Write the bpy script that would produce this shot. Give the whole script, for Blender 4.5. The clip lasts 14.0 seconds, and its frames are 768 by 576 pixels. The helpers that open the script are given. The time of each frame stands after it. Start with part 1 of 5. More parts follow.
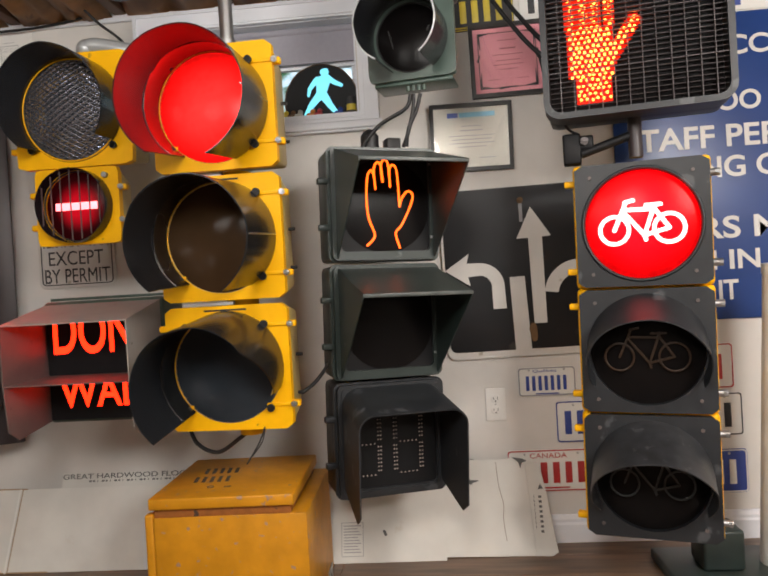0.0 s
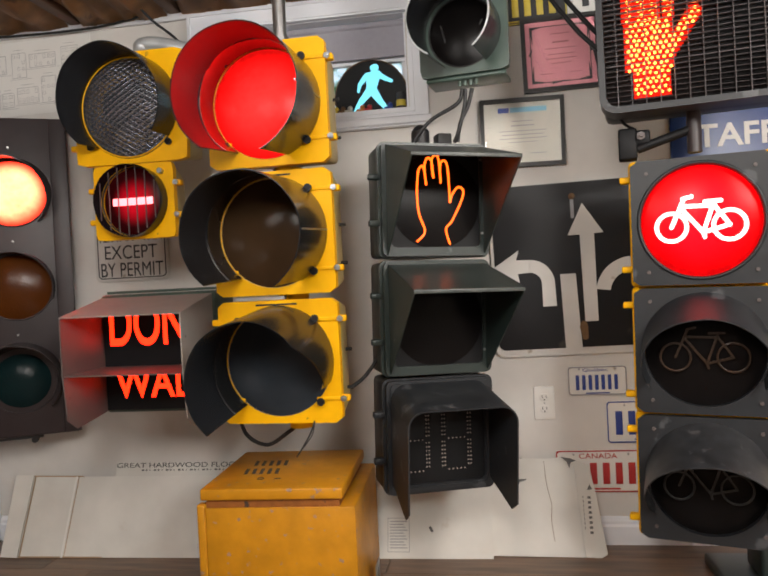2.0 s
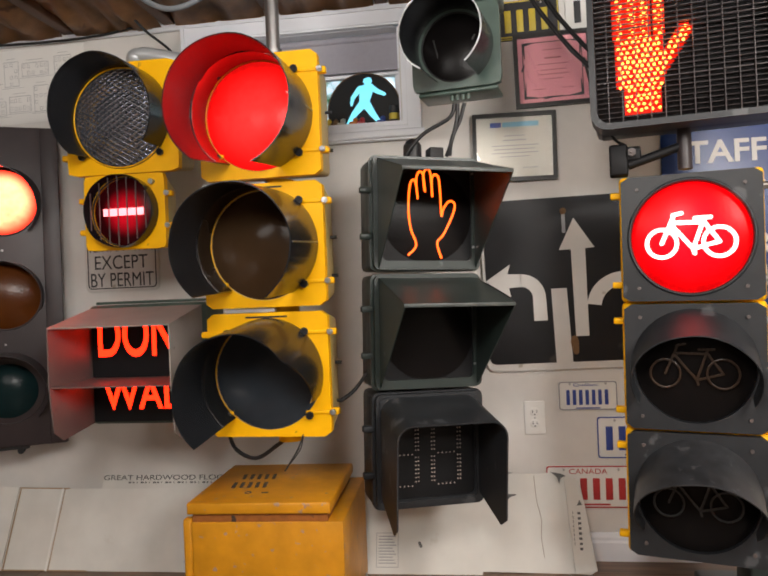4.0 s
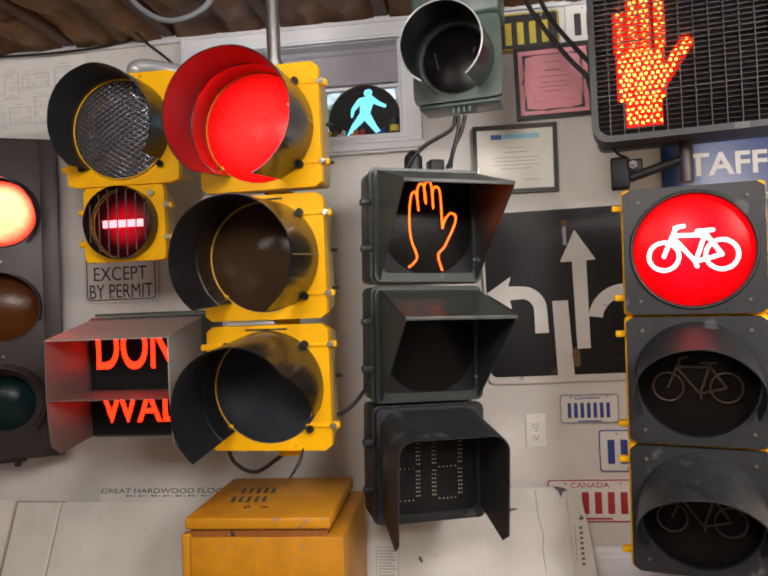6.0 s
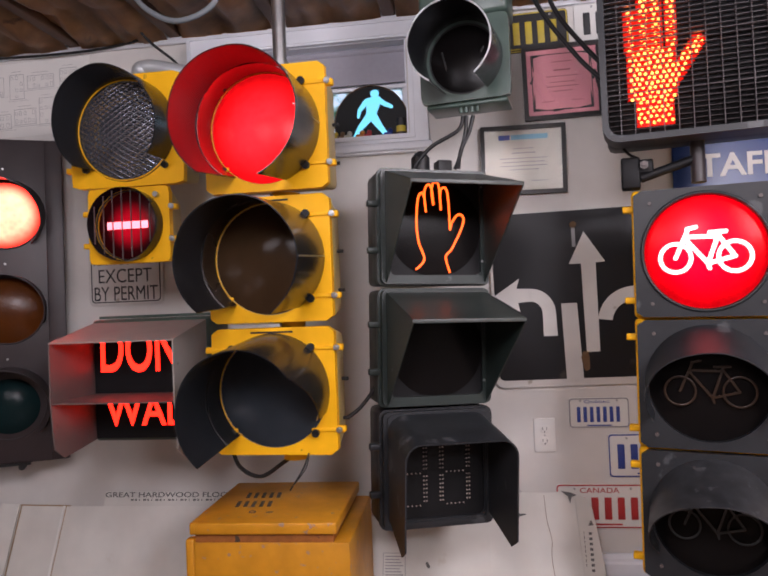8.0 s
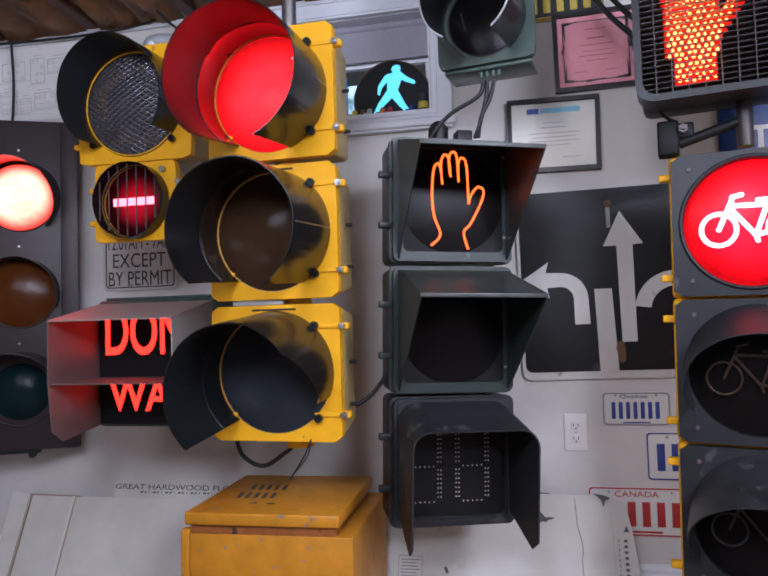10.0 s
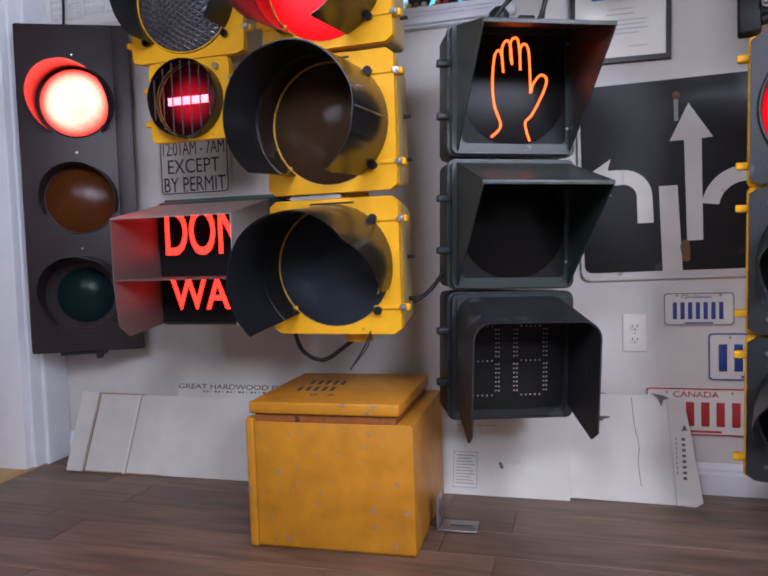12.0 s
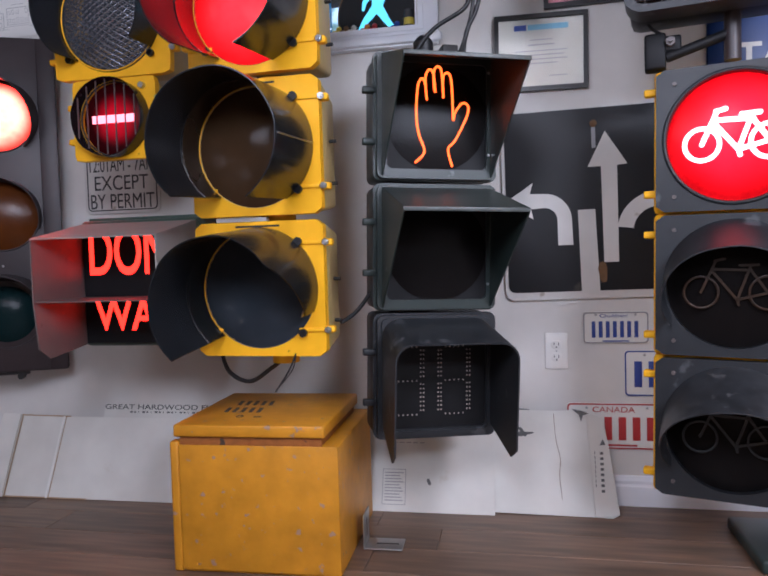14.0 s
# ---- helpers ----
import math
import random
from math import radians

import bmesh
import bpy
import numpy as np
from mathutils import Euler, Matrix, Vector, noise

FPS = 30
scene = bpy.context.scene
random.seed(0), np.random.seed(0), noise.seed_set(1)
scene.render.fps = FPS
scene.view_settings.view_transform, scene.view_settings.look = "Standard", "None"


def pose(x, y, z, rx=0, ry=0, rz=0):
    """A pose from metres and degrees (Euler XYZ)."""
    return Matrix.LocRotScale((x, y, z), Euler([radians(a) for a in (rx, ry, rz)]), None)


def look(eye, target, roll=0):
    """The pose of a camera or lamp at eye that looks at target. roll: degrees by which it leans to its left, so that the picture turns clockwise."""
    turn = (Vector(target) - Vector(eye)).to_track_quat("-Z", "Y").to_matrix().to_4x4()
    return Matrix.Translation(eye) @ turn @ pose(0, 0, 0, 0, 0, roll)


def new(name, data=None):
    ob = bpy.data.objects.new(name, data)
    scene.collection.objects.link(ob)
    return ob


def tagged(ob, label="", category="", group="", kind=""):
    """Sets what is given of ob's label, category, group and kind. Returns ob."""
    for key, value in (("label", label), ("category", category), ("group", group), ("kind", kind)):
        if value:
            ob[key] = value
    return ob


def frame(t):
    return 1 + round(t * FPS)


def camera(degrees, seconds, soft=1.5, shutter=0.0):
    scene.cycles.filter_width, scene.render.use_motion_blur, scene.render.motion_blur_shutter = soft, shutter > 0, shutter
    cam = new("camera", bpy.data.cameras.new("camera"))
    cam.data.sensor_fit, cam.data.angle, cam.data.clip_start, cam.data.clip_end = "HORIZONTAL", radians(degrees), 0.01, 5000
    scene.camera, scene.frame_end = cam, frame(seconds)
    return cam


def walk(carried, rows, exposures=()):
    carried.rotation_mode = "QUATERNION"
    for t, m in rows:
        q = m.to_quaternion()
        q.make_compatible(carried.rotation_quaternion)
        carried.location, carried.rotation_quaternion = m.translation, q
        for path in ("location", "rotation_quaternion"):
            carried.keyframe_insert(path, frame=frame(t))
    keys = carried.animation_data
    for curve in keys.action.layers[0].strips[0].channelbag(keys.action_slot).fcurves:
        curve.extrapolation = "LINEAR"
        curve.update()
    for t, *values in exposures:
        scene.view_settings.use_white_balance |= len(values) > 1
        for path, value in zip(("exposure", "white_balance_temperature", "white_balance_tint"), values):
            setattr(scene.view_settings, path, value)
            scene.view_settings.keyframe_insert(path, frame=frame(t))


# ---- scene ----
cam = camera(58.7, 14.0, 1.9)
PATH = [
    (0, (0.842, 0.381, 0.95), (0.667, 2.373, 0.93), -3.4),
    (0.5, (0.829, 0.381, 0.947), (0.599, 2.367, 0.907), -3.2),
    (1, (0.824, 0.384, 0.952), (0.561, 2.366, 0.911), -3.1),
    (1.5, (0.824, 0.381, 0.953), (0.555, 2.362, 0.917), -3.1),
    (2, (0.817, 0.38, 0.95), (0.522, 2.358, 0.926), -2.9),
    (2.5, (0.816, 0.38, 0.95), (0.497, 2.355, 0.926), -2.7),
    (3, (0.822, 0.379, 0.952), (0.514, 2.355, 0.936), -2.6),
    (3.5, (0.825, 0.382, 0.954), (0.546, 2.363, 0.95), -2.4),
    (6, (0.817, 0.396, 0.964), (0.548, 2.378, 1.0), -2.3),
    (6.5, (0.818, 0.395, 0.965), (0.542, 2.375, 1.005), -2.3),
    (7, (0.815, 0.395, 0.965), (0.536, 2.375, 1.007), -2.3),
    (9.5, (0.809, 0.536, 0.939), (0.441, 2.501, 1.004), -1.9),
    (10, (0.883, 0.577, 0.864), (0.459, 2.529, 0.955), -1.7),
    (10.5, (0.907, 0.593, 0.742), (0.47, 2.544, 0.813), -2.0),
    (11, (0.872, 0.643, 0.664), (0.395, 2.584, 0.607), -1.8),
    (11.5, (0.837, 0.61, 0.711), (0.291, 2.53, 0.592), -2.0),
    (12, (0.839, 0.58, 0.772), (0.287, 2.499, 0.663), -1.9),
    (12.5, (0.841, 0.562, 0.792), (0.282, 2.481, 0.707), -2.1),
    (13, (0.837, 0.538, 0.826), (0.272, 2.456, 0.759), -1.1),
    (13.5, (0.866, 0.546, 0.822), (0.366, 2.481, 0.75), -0.5),
    (14, (0.895, 0.57, 0.806), (0.499, 2.529, 0.718), -1.7),
]
EXPOSURES = [(0.0, 0.26, 6500, 10), (6.0, 0.24, 6500, 12), (6.5, 0.18, 6400, 26), (7.2, 0.08, 6400, 26), (9.3, 0.08, 5250, 18), (14.0, 0.22, 5250, 18)]
walk(cam, [(t, look(eye, target, roll)) for t, eye, target, roll in PATH], EXPOSURES)

# ---- light ----
world = bpy.data.worlds.new("world")
scene.world = world
world.use_nodes = True
wn = world.node_tree.nodes
sky = wn.new("ShaderNodeTexSky")
sky.sky_type = "NISHITA"
sky.sun_disc = False
sky.sun_elevation, sky.sun_rotation = radians(40), radians(20)
world.node_tree.links.new(sky.outputs[0], wn["Background"].inputs[0])
wn["Background"].inputs[1].default_value = 0.22


def area(name, at, target, sx, sy, power, color):
    data = bpy.data.lights.new(name, "AREA")
    data.shape, data.size, data.size_y, data.energy, data.color = "RECTANGLE", sx, sy, power, color
    ob = new(name, data)
    ob.matrix_world = look(at, target)
    return ob


# ceiling fixtures over and behind the viewer
area("ceiling_tube_light", (2.45, -1.0, 1.95), (1.1, 1.8, 0.5), 0.7, 0.4, 36, (1.0, 0.96, 0.91))


def bulb(at, power, color, size=0.30):
    data = bpy.data.lights.new("ceiling_bulb", "POINT")
    data.energy, data.color, data.shadow_soft_size = power, color, size
    new("ceiling_bulb", data).location = at


bulb((-0.35, 0.30, 1.80), 26, (1.0, 0.955, 0.90))
bulb((0.58, 0.25, 1.80), 82, (1.0, 0.955, 0.90))
bulb((2.0, 0.85, 1.80), 82, (1.0, 0.955, 0.90))


# ---- materials ----
def mat(name, color, rough=0.5, metal=0.0, vary=0.12, grain=30.0, bump=0.0, spots=None, spot_amount=0.0, spot_scale=14.0,
        coat=0.0, per_object=0.0, stretch=(1, 1, 1), spec=0.5):
    m = bpy.data.materials.new(name)
    m.use_nodes = True
    nt = m.node_tree
    n, l = nt.nodes, nt.links
    b = n["Principled BSDF"]
    b.inputs["Roughness"].default_value = rough
    b.inputs["Metallic"].default_value = metal
    b.inputs["Coat Weight"].default_value = coat
    b.inputs["Specular IOR Level"].default_value = spec
    tc = n.new("ShaderNodeTexCoord")
    mp = n.new("ShaderNodeMapping")
    mp.inputs["Scale"].default_value = stretch
    l.new(tc.outputs["Object"], mp.inputs["Vector"])
    fine, wide = n.new("ShaderNodeTexNoise"), n.new("ShaderNodeTexNoise")
    fine.inputs["Scale"].default_value, wide.inputs["Scale"].default_value = grain, grain / 9
    fine.inputs["Detail"].default_value, wide.inputs["Detail"].default_value = 5, 3
    for t in (fine, wide):
        l.new(mp.outputs[0], t.inputs["Vector"])
    add = n.new("ShaderNodeMath")
    l.new(fine.outputs[0], add.inputs[0])
    l.new(wide.outputs[0], add.inputs[1])
    ramp = n.new("ShaderNodeMapRange")
    ramp.inputs["From Min"].default_value, ramp.inputs["From Max"].default_value = 0.6, 1.4
    ramp.inputs["To Min"].default_value, ramp.inputs["To Max"].default_value = 1 - vary, 1 + vary
    l.new(add.outputs[0], ramp.inputs[0])
    mul = n.new("ShaderNodeVectorMath")
    mul.operation = "MULTIPLY"
    mul.inputs[0].default_value = color[:3]
    l.new(ramp.outputs[0], mul.inputs[1])
    out = mul.outputs[0]
    if per_object:
        info = n.new("ShaderNodeObjectInfo")
        r2 = n.new("ShaderNodeMapRange")
        r2.inputs["To Min"].default_value, r2.inputs["To Max"].default_value = 1 - per_object, 1 + per_object
        l.new(info.outputs["Random"], r2.inputs[0])
        m2 = n.new("ShaderNodeVectorMath")
        m2.operation = "MULTIPLY"
        l.new(out, m2.inputs[0])
        l.new(r2.outputs[0], m2.inputs[1])
        out = m2.outputs[0]
    if spots:
        sp = n.new("ShaderNodeTexNoise")
        sp.inputs["Scale"].default_value, sp.inputs["Detail"].default_value = spot_scale, 6
        l.new(tc.outputs["Object"], sp.inputs["Vector"])
        cut = n.new("ShaderNodeMapRange")
        cut.inputs["From Min"].default_value = 0.72 - spot_amount
        cut.inputs["From Max"].default_value = 0.77 - spot_amount
        l.new(sp.outputs[0], cut.inputs[0])
        mix = n.new("ShaderNodeMix")
        mix.data_type = "RGBA"
        l.new(cut.outputs[0], mix.inputs["Factor"])
        l.new(out, mix.inputs["A"])
        mix.inputs["B"].default_value = (*spots, 1)
        out = mix.outputs["Result"]
    l.new(out, b.inputs["Base Color"])
    rr = n.new("ShaderNodeMapRange")
    rr.inputs["To Min"].default_value, rr.inputs["To Max"].default_value = max(rough - 0.1, 0.02), min(rough + 0.12, 1)
    l.new(wide.outputs[0], rr.inputs[0])
    l.new(rr.outputs[0], b.inputs["Roughness"])
    if bump:
        bp = n.new("ShaderNodeBump")
        bp.inputs["Strength"].default_value, bp.inputs["Distance"].default_value = bump, 0.002
        l.new(fine.outputs[0], bp.inputs["Height"])
        l.new(bp.outputs[0], b.inputs["Normal"])
    return m


def glow(name, color, strength, base=(0.02, 0.02, 0.02), rough=0.25):
    m = bpy.data.materials.new(name)
    m.use_nodes = True
    b = m.node_tree.nodes["Principled BSDF"]
    b.inputs["Base Color"].default_value = (*base, 1)
    b.inputs["Roughness"].default_value = rough
    b.inputs["Emission Color"].default_value = (*color, 1)
    b.inputs["Emission Strength"].default_value = strength
    return m


def lit_lens(name, color, strength, base, scale=55.0, centre=(0, 0, 0), radius=0.15, edge=0.35, inner=0.25):
    """A lamp lens whose light falls off from its bulb at centre, with a faint pattern of prisms."""
    m = glow(name, color, strength, base)
    nt = m.node_tree
    n, l = nt.nodes, nt.links
    n["Principled BSDF"].inputs["Specular IOR Level"].default_value = 0.10
    tc = n.new("ShaderNodeTexCoord")
    nz = n.new("ShaderNodeTexNoise")
    nz.inputs["Scale"].default_value, nz.inputs["Detail"].default_value = 9, 2
    vor = n.new("ShaderNodeTexVoronoi")
    vor.inputs["Scale"].default_value = scale
    l.new(tc.outputs["Object"], nz.inputs["Vector"])
    l.new(tc.outputs["Object"], vor.inputs["Vector"])
    a = n.new("ShaderNodeMath")
    a.operation = "MULTIPLY_ADD"
    l.new(vor.outputs["Distance"], a.inputs[0])
    a.inputs[1].default_value = 0.25
    l.new(nz.outputs[0], a.inputs[2])
    r = n.new("ShaderNodeMapRange")
    r.inputs["From Min"].default_value, r.inputs["From Max"].default_value = 0.3, 0.85
    r.inputs["To Min"].default_value, r.inputs["To Max"].default_value = strength * 0.7, strength * 1.3
    l.new(a.outputs[0], r.inputs[0])
    d = n.new("ShaderNodeVectorMath")
    d.operation = "DISTANCE"
    l.new(tc.outputs["Object"], d.inputs[0])
    d.inputs[1].default_value = centre
    f = n.new("ShaderNodeMapRange")
    f.interpolation_type = "SMOOTHSTEP"
    f.inputs["From Min"].default_value, f.inputs["From Max"].default_value = radius * inner, radius
    f.inputs["To Min"].default_value, f.inputs["To Max"].default_value = 1.0, edge
    l.new(d.outputs["Value"], f.inputs[0])
    p = n.new("ShaderNodeMath")
    p.operation = "MULTIPLY"
    l.new(r.outputs[0], p.inputs[0])
    l.new(f.outputs[0], p.inputs[1])
    l.new(p.outputs[0], n["Principled BSDF"].inputs["Emission Strength"])
    return m


def glass_mat(name, color=(1, 1, 1), rough=0.02):
    m = bpy.data.materials.new(name)
    m.use_nodes = True
    b = m.node_tree.nodes["Principled BSDF"]
    b.inputs["Base Color"].default_value = (*color, 1)
    b.inputs["Roughness"].default_value = rough
    b.inputs["Transmission Weight"].default_value = 1.0
    b.inputs["IOR"].default_value = 1.45
    return m


def prism_lens(name, color, rough=0.15, scale=90.0, strength=0.6, stretch=(1, 1, 1), spec=0.5):
    """An unlit moulded lens with small prisms."""
    m = mat(name, color, rough, 0.0, 0.25, 12, spec=spec)
    n, l = m.node_tree.nodes, m.node_tree.links
    tc = n.new("ShaderNodeTexCoord")
    mp = n.new("ShaderNodeMapping")
    mp.inputs["Scale"].default_value = stretch
    v = n.new("ShaderNodeTexVoronoi")
    v.inputs["Scale"].default_value = scale
    l.new(tc.outputs["Object"], mp.inputs["Vector"])
    l.new(mp.outputs[0], v.inputs["Vector"])
    bp = n.new("ShaderNodeBump")
    bp.inputs["Strength"].default_value, bp.inputs["Distance"].default_value = strength, 0.004
    l.new(v.outputs["Distance"], bp.inputs["Height"])
    l.new(bp.outputs[0], n["Principled BSDF"].inputs["Normal"])
    return m


def diamond_lens(name, color):
    """An unlit clear lens moulded in small crossing prisms."""
    m = mat(name, color, 0.14, 0.75, 0.5, 12, spec=1.0)
    n, l = m.node_tree.nodes, m.node_tree.links
    tc = n.new("ShaderNodeTexCoord")
    waves = []
    for turn in (58, -58):
        mp = n.new("ShaderNodeMapping")
        mp.inputs["Rotation"].default_value = (0, radians(turn), 0)
        w = n.new("ShaderNodeTexWave")
        w.inputs["Scale"].default_value, w.inputs["Distortion"].default_value = 21, 0.9
        l.new(tc.outputs["Object"], mp.inputs["Vector"])
        l.new(mp.outputs[0], w.inputs["Vector"])
        waves.append(w)
    x = n.new("ShaderNodeMath")
    x.operation = "MAXIMUM"
    l.new(waves[0].outputs["Fac"], x.inputs[0])
    l.new(waves[1].outputs["Fac"], x.inputs[1])
    bp = n.new("ShaderNodeBump")
    bp.inputs["Strength"].default_value, bp.inputs["Distance"].default_value = 1.0, 0.006
    l.new(x.outputs[0], bp.inputs["Height"])
    l.new(bp.outputs[0], n["Principled BSDF"].inputs["Normal"])
    return m


WALL = mat("painted_drywall", (0.66, 0.64, 0.61), 0.65, 0, 0.05, 18, 0.15)
TRIM = mat("white_trim_paint", (0.79, 0.81, 0.86), 0.4, 0, 0.05, 12, 0.05)
YELLOW = mat("yellow_signal_paint", (0.90, 0.46, 0.002), 0.42, 0, 0.08, 25, 0.05, (0.30, 0.17, 0.03), 0.0, 22, spec=0.2)
YELLOW_OLD = mat("worn_yellow_paint", (0.52, 0.225, 0.008), 0.42, 0, 0.28, 14, 0.12, (0.33, 0.20, 0.13), 0.075, 48, spec=0.35)
YELLOW_SIDE = mat("faded_yellow_back", (0.50, 0.36, 0.14), 0.5, 0, 0.1, 20, 0.1)
BLACK = mat("black_polycarbonate", (0.018, 0.020, 0.023), 0.44, 0, 0.35, 16, 0.08, (0.062, 0.065, 0.070), 0.10, 13, spec=0.4)
SCUFFED = mat("scuffed_black_visor", (0.026, 0.027, 0.030), 0.42, 0, 0.6, 26, 0.1, (0.065, 0.065, 0.068), 0.08, 30)
BROWNBLACK = mat("dark_brown_enamel", (0.034, 0.025, 0.027), 0.45, 0, 0.2, 14, 0.06)
VISOR = mat("black_visor_sheet", (0.011, 0.012, 0.014), 0.22, 0, 0.3, 14, 0.05, (0.030, 0.031, 0.033), 0.04, 18, spec=0.30)
LINER = mat("polished_visor_liner", (0.30, 0.28, 0.26), 0.26, 1.0, 0.15, 14, 0.02)
VISOR_IN = mat("matt_black_visor", (0.008, 0.008, 0.009), 0.5, 0, 0.2, 14, spec=0.2)
GREEN = mat("dark_green_enamel", (0.022, 0.033, 0.030), 0.36, 0, 0.2, 16, 0.06, (0.10, 0.12, 0.11), 0.0, 12)
GREEN_LIGHT = mat("grey_green_enamel", (0.058, 0.092, 0.077), 0.33, 0, 0.3, 16, 0.06, (0.03, 0.05, 0.05), 0.0, 10)
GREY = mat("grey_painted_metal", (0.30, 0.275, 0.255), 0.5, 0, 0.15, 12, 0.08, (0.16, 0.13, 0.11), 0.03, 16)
STEEL = mat("zinc_plated_steel", (0.42, 0.42, 0.42), 0.33, 0.9, 0.12, 40, 0.05)
PIPE = mat("grey_pipe_paint", (0.45, 0.47, 0.48), 0.35, 0.3, 0.08, 20)
RUSTED = mat("rusty_orange_paint", (0.26, 0.085, 0.012), 0.6, 0, 0.5, 30, 0.2, (0.05, 0.03, 0.02), 0.12, 30)
RUBBER = mat("black_rubber", (0.010, 0.010, 0.011), 0.5, 0, 0.2, 40)
GREYCABLE = mat("grey_conduit", (0.20, 0.22, 0.24), 0.45, 0, 0.1, 40)
CARD = mat("white_coated_cardboard", (0.64, 0.63, 0.59), 0.7, 0, 0.12, 9, 0.15, (0.50, 0.45, 0.38), 0.02, 5)
CARD_EDGE = mat("brown_cardboard", (0.36, 0.25, 0.15), 0.85, 0, 0.12, 40, 0.2)
PAPER = mat("white_paper", (0.74, 0.73, 0.70), 0.7, 0, 0.04, 9)
INK = mat("black_ink", (0.03, 0.03, 0.033), 0.6, 0, 0.1, 30)
PALEINK = mat("grey_ink", (0.30, 0.30, 0.31), 0.7, 0, 0.1, 30)
CREAM = mat("cream_paper", (0.52, 0.50, 0.44), 0.7, 0, 0.05, 9)
STAIN = mat("rust_brown", (0.16, 0.09, 0.04), 0.8, 0, 0.3, 60)
# Small dark metal parts, and the visor's grey with its inner shade in the colour.
GREYDARK = mat("dark_and_shaded_grey_metal", (0.105, 0.085, 0.08), 0.45, 0, 0.2, 14, 0.08, (0.08, 0.06, 0.055), 0.03, 16)
# Lighter edge enamel: scuffed paint plus a highlight put into the colour.
WORN_HIGHLIT = mat("worn_highlit_dark_enamel", (0.060, 0.070, 0.066), 0.4, 0, 0.5, 40, 0.1)
ORANGEPAINT = mat("orange_paint", (0.6, 0.2, 0.03), 0.5)
PRINT = mat("dark_grey_print_and_shadow", (0.12, 0.12, 0.12), 0.7, 0, 0.2, 60)
PINK = mat("pink_paper", (0.56, 0.215, 0.245), 0.6, 0, 0.06, 9)
SIGNBLACK = mat("black_sign_sheeting", (0.010, 0.010, 0.012), 0.36, 0, 0.2, 8, 0.0, (0.05, 0.045, 0.04), 0.02, 7, spec=0.28)
SIGNWHITE = mat("white_sign_sheeting", (0.62, 0.60, 0.57), 0.45, 0, 0.08, 12, 0.0, (0.40, 0.36, 0.30), 0.02, 14)
SIGNBLUE = mat("blue_sign_paint", (0.012, 0.045, 0.19), 0.35, 0, 0.12, 7)
PLASTIC = mat("white_plastic", (0.75, 0.74, 0.71), 0.35, 0, 0.04, 20)
RED = mat("red_paint", (0.45, 0.03, 0.03), 0.5, 0, 0.1, 20)
BLUE = mat("blue_paint", (0.03, 0.06, 0.28), 0.5, 0, 0.1, 20)
PLATE_Y = mat("yellow_plate_paint", (0.62, 0.48, 0.05), 0.5, 0, 0.15, 20)
KRAFT = mat("kraft_faced_insulation", (0.38, 0.18, 0.065), 0.36, 0, 0.7, 9, 0.6, (0.10, 0.04, 0.02), 0.06, 6)
JOIST = mat("old_lumber", (0.12, 0.058, 0.030), 0.65, 0, 0.3, 20, 0.3, stretch=(3, 0.4, 3))
PLANK = mat("grey_brown_vinyl_plank", (0.165, 0.101, 0.064), 0.38, 0, 0.75, 26, 0.12, per_object=0.16, stretch=(0.14, 1.4, 1))
SLAT = mat("grey_grid_slat", (0.046, 0.036, 0.037), 0.38, 0, 0.2, 20)
OAK = mat("golden_oak", (0.42, 0.27, 0.10), 0.4, 0, 0.2, 22, 0.1, stretch=(1, 0.2, 1))
SUBFLOOR = mat("dark_underlay", (0.05, 0.04, 0.035), 0.9, 0, 0.1, 20)
FRAMEBLACK = mat("black_frame_wood", (0.018, 0.017, 0.016), 0.35, 0, 0.2, 30)
BACKPAINT = mat("beige_wall_paint", (0.50, 0.46, 0.41), 0.7, 0, 0.08, 10, 0.1)
BLIND = mat("grey_roller_blind", (0.36, 0.35, 0.40), 0.75, 0, 0.06, 60)
DARKLENS = prism_lens("smoked_lens", (0.007, 0.006, 0.006), 0.22, 160, 0.05, spec=0.09)
CLEARLENS = diamond_lens("clear_prism_lens", (0.27, 0.28, 0.32))
AMBERLENS = prism_lens("unlit_amber_lens", (0.085, 0.024, 0.004), 0.24, 100, 0.1, spec=0.25)
AMBERDARK = prism_lens("dark_amber_lens", (0.050, 0.028, 0.014), 0.15, 22, 0.10, spec=0.10)
GREENDARK = prism_lens("dark_green_lens", (0.030, 0.037, 0.046), 0.15, 22, 0.10, spec=0.12)
GREENLENS = prism_lens("unlit_green_lens", (0.008, 0.022, 0.024), 0.22, 100, 0.1, spec=0.12)
RED_LIT = lit_lens("lit_red_lens", (1.0, 0.007, 0.006), 4.2, (0.3, 0.0, 0.0), 55, (0.0, 0, 0.885), 0.155, 0.14)
RED_HOT = lit_lens("bright_red_lens", (1.0, 0.036, 0.016), 27, (0.25, 0.01, 0.005), 55, (0.004, -0.02, 0.890), 0.119, 0.07, 0.55)
RED_BIKE = lit_lens("red_cycle_lens", (1.0, 0.001, 0.003), 6.0, (0.12, 0.0, 0.0), 110, (0, 0, 0.885), 0.155, 0.10)
WHITE_BIKE = glow("lit_cycle_symbol", (1.0, 0.72, 0.66), 2.6)
RED_BAR = glow("lit_red_bar", (1.0, 0.20, 0.22), 3.2)
ORANGE = glow("lit_orange_tube", (1.0, 0.10, 0.006), 3.6)
ORANGE_TEXT = glow("lit_orange_letters", (1.0, 0.013, 0.002), 5.5)
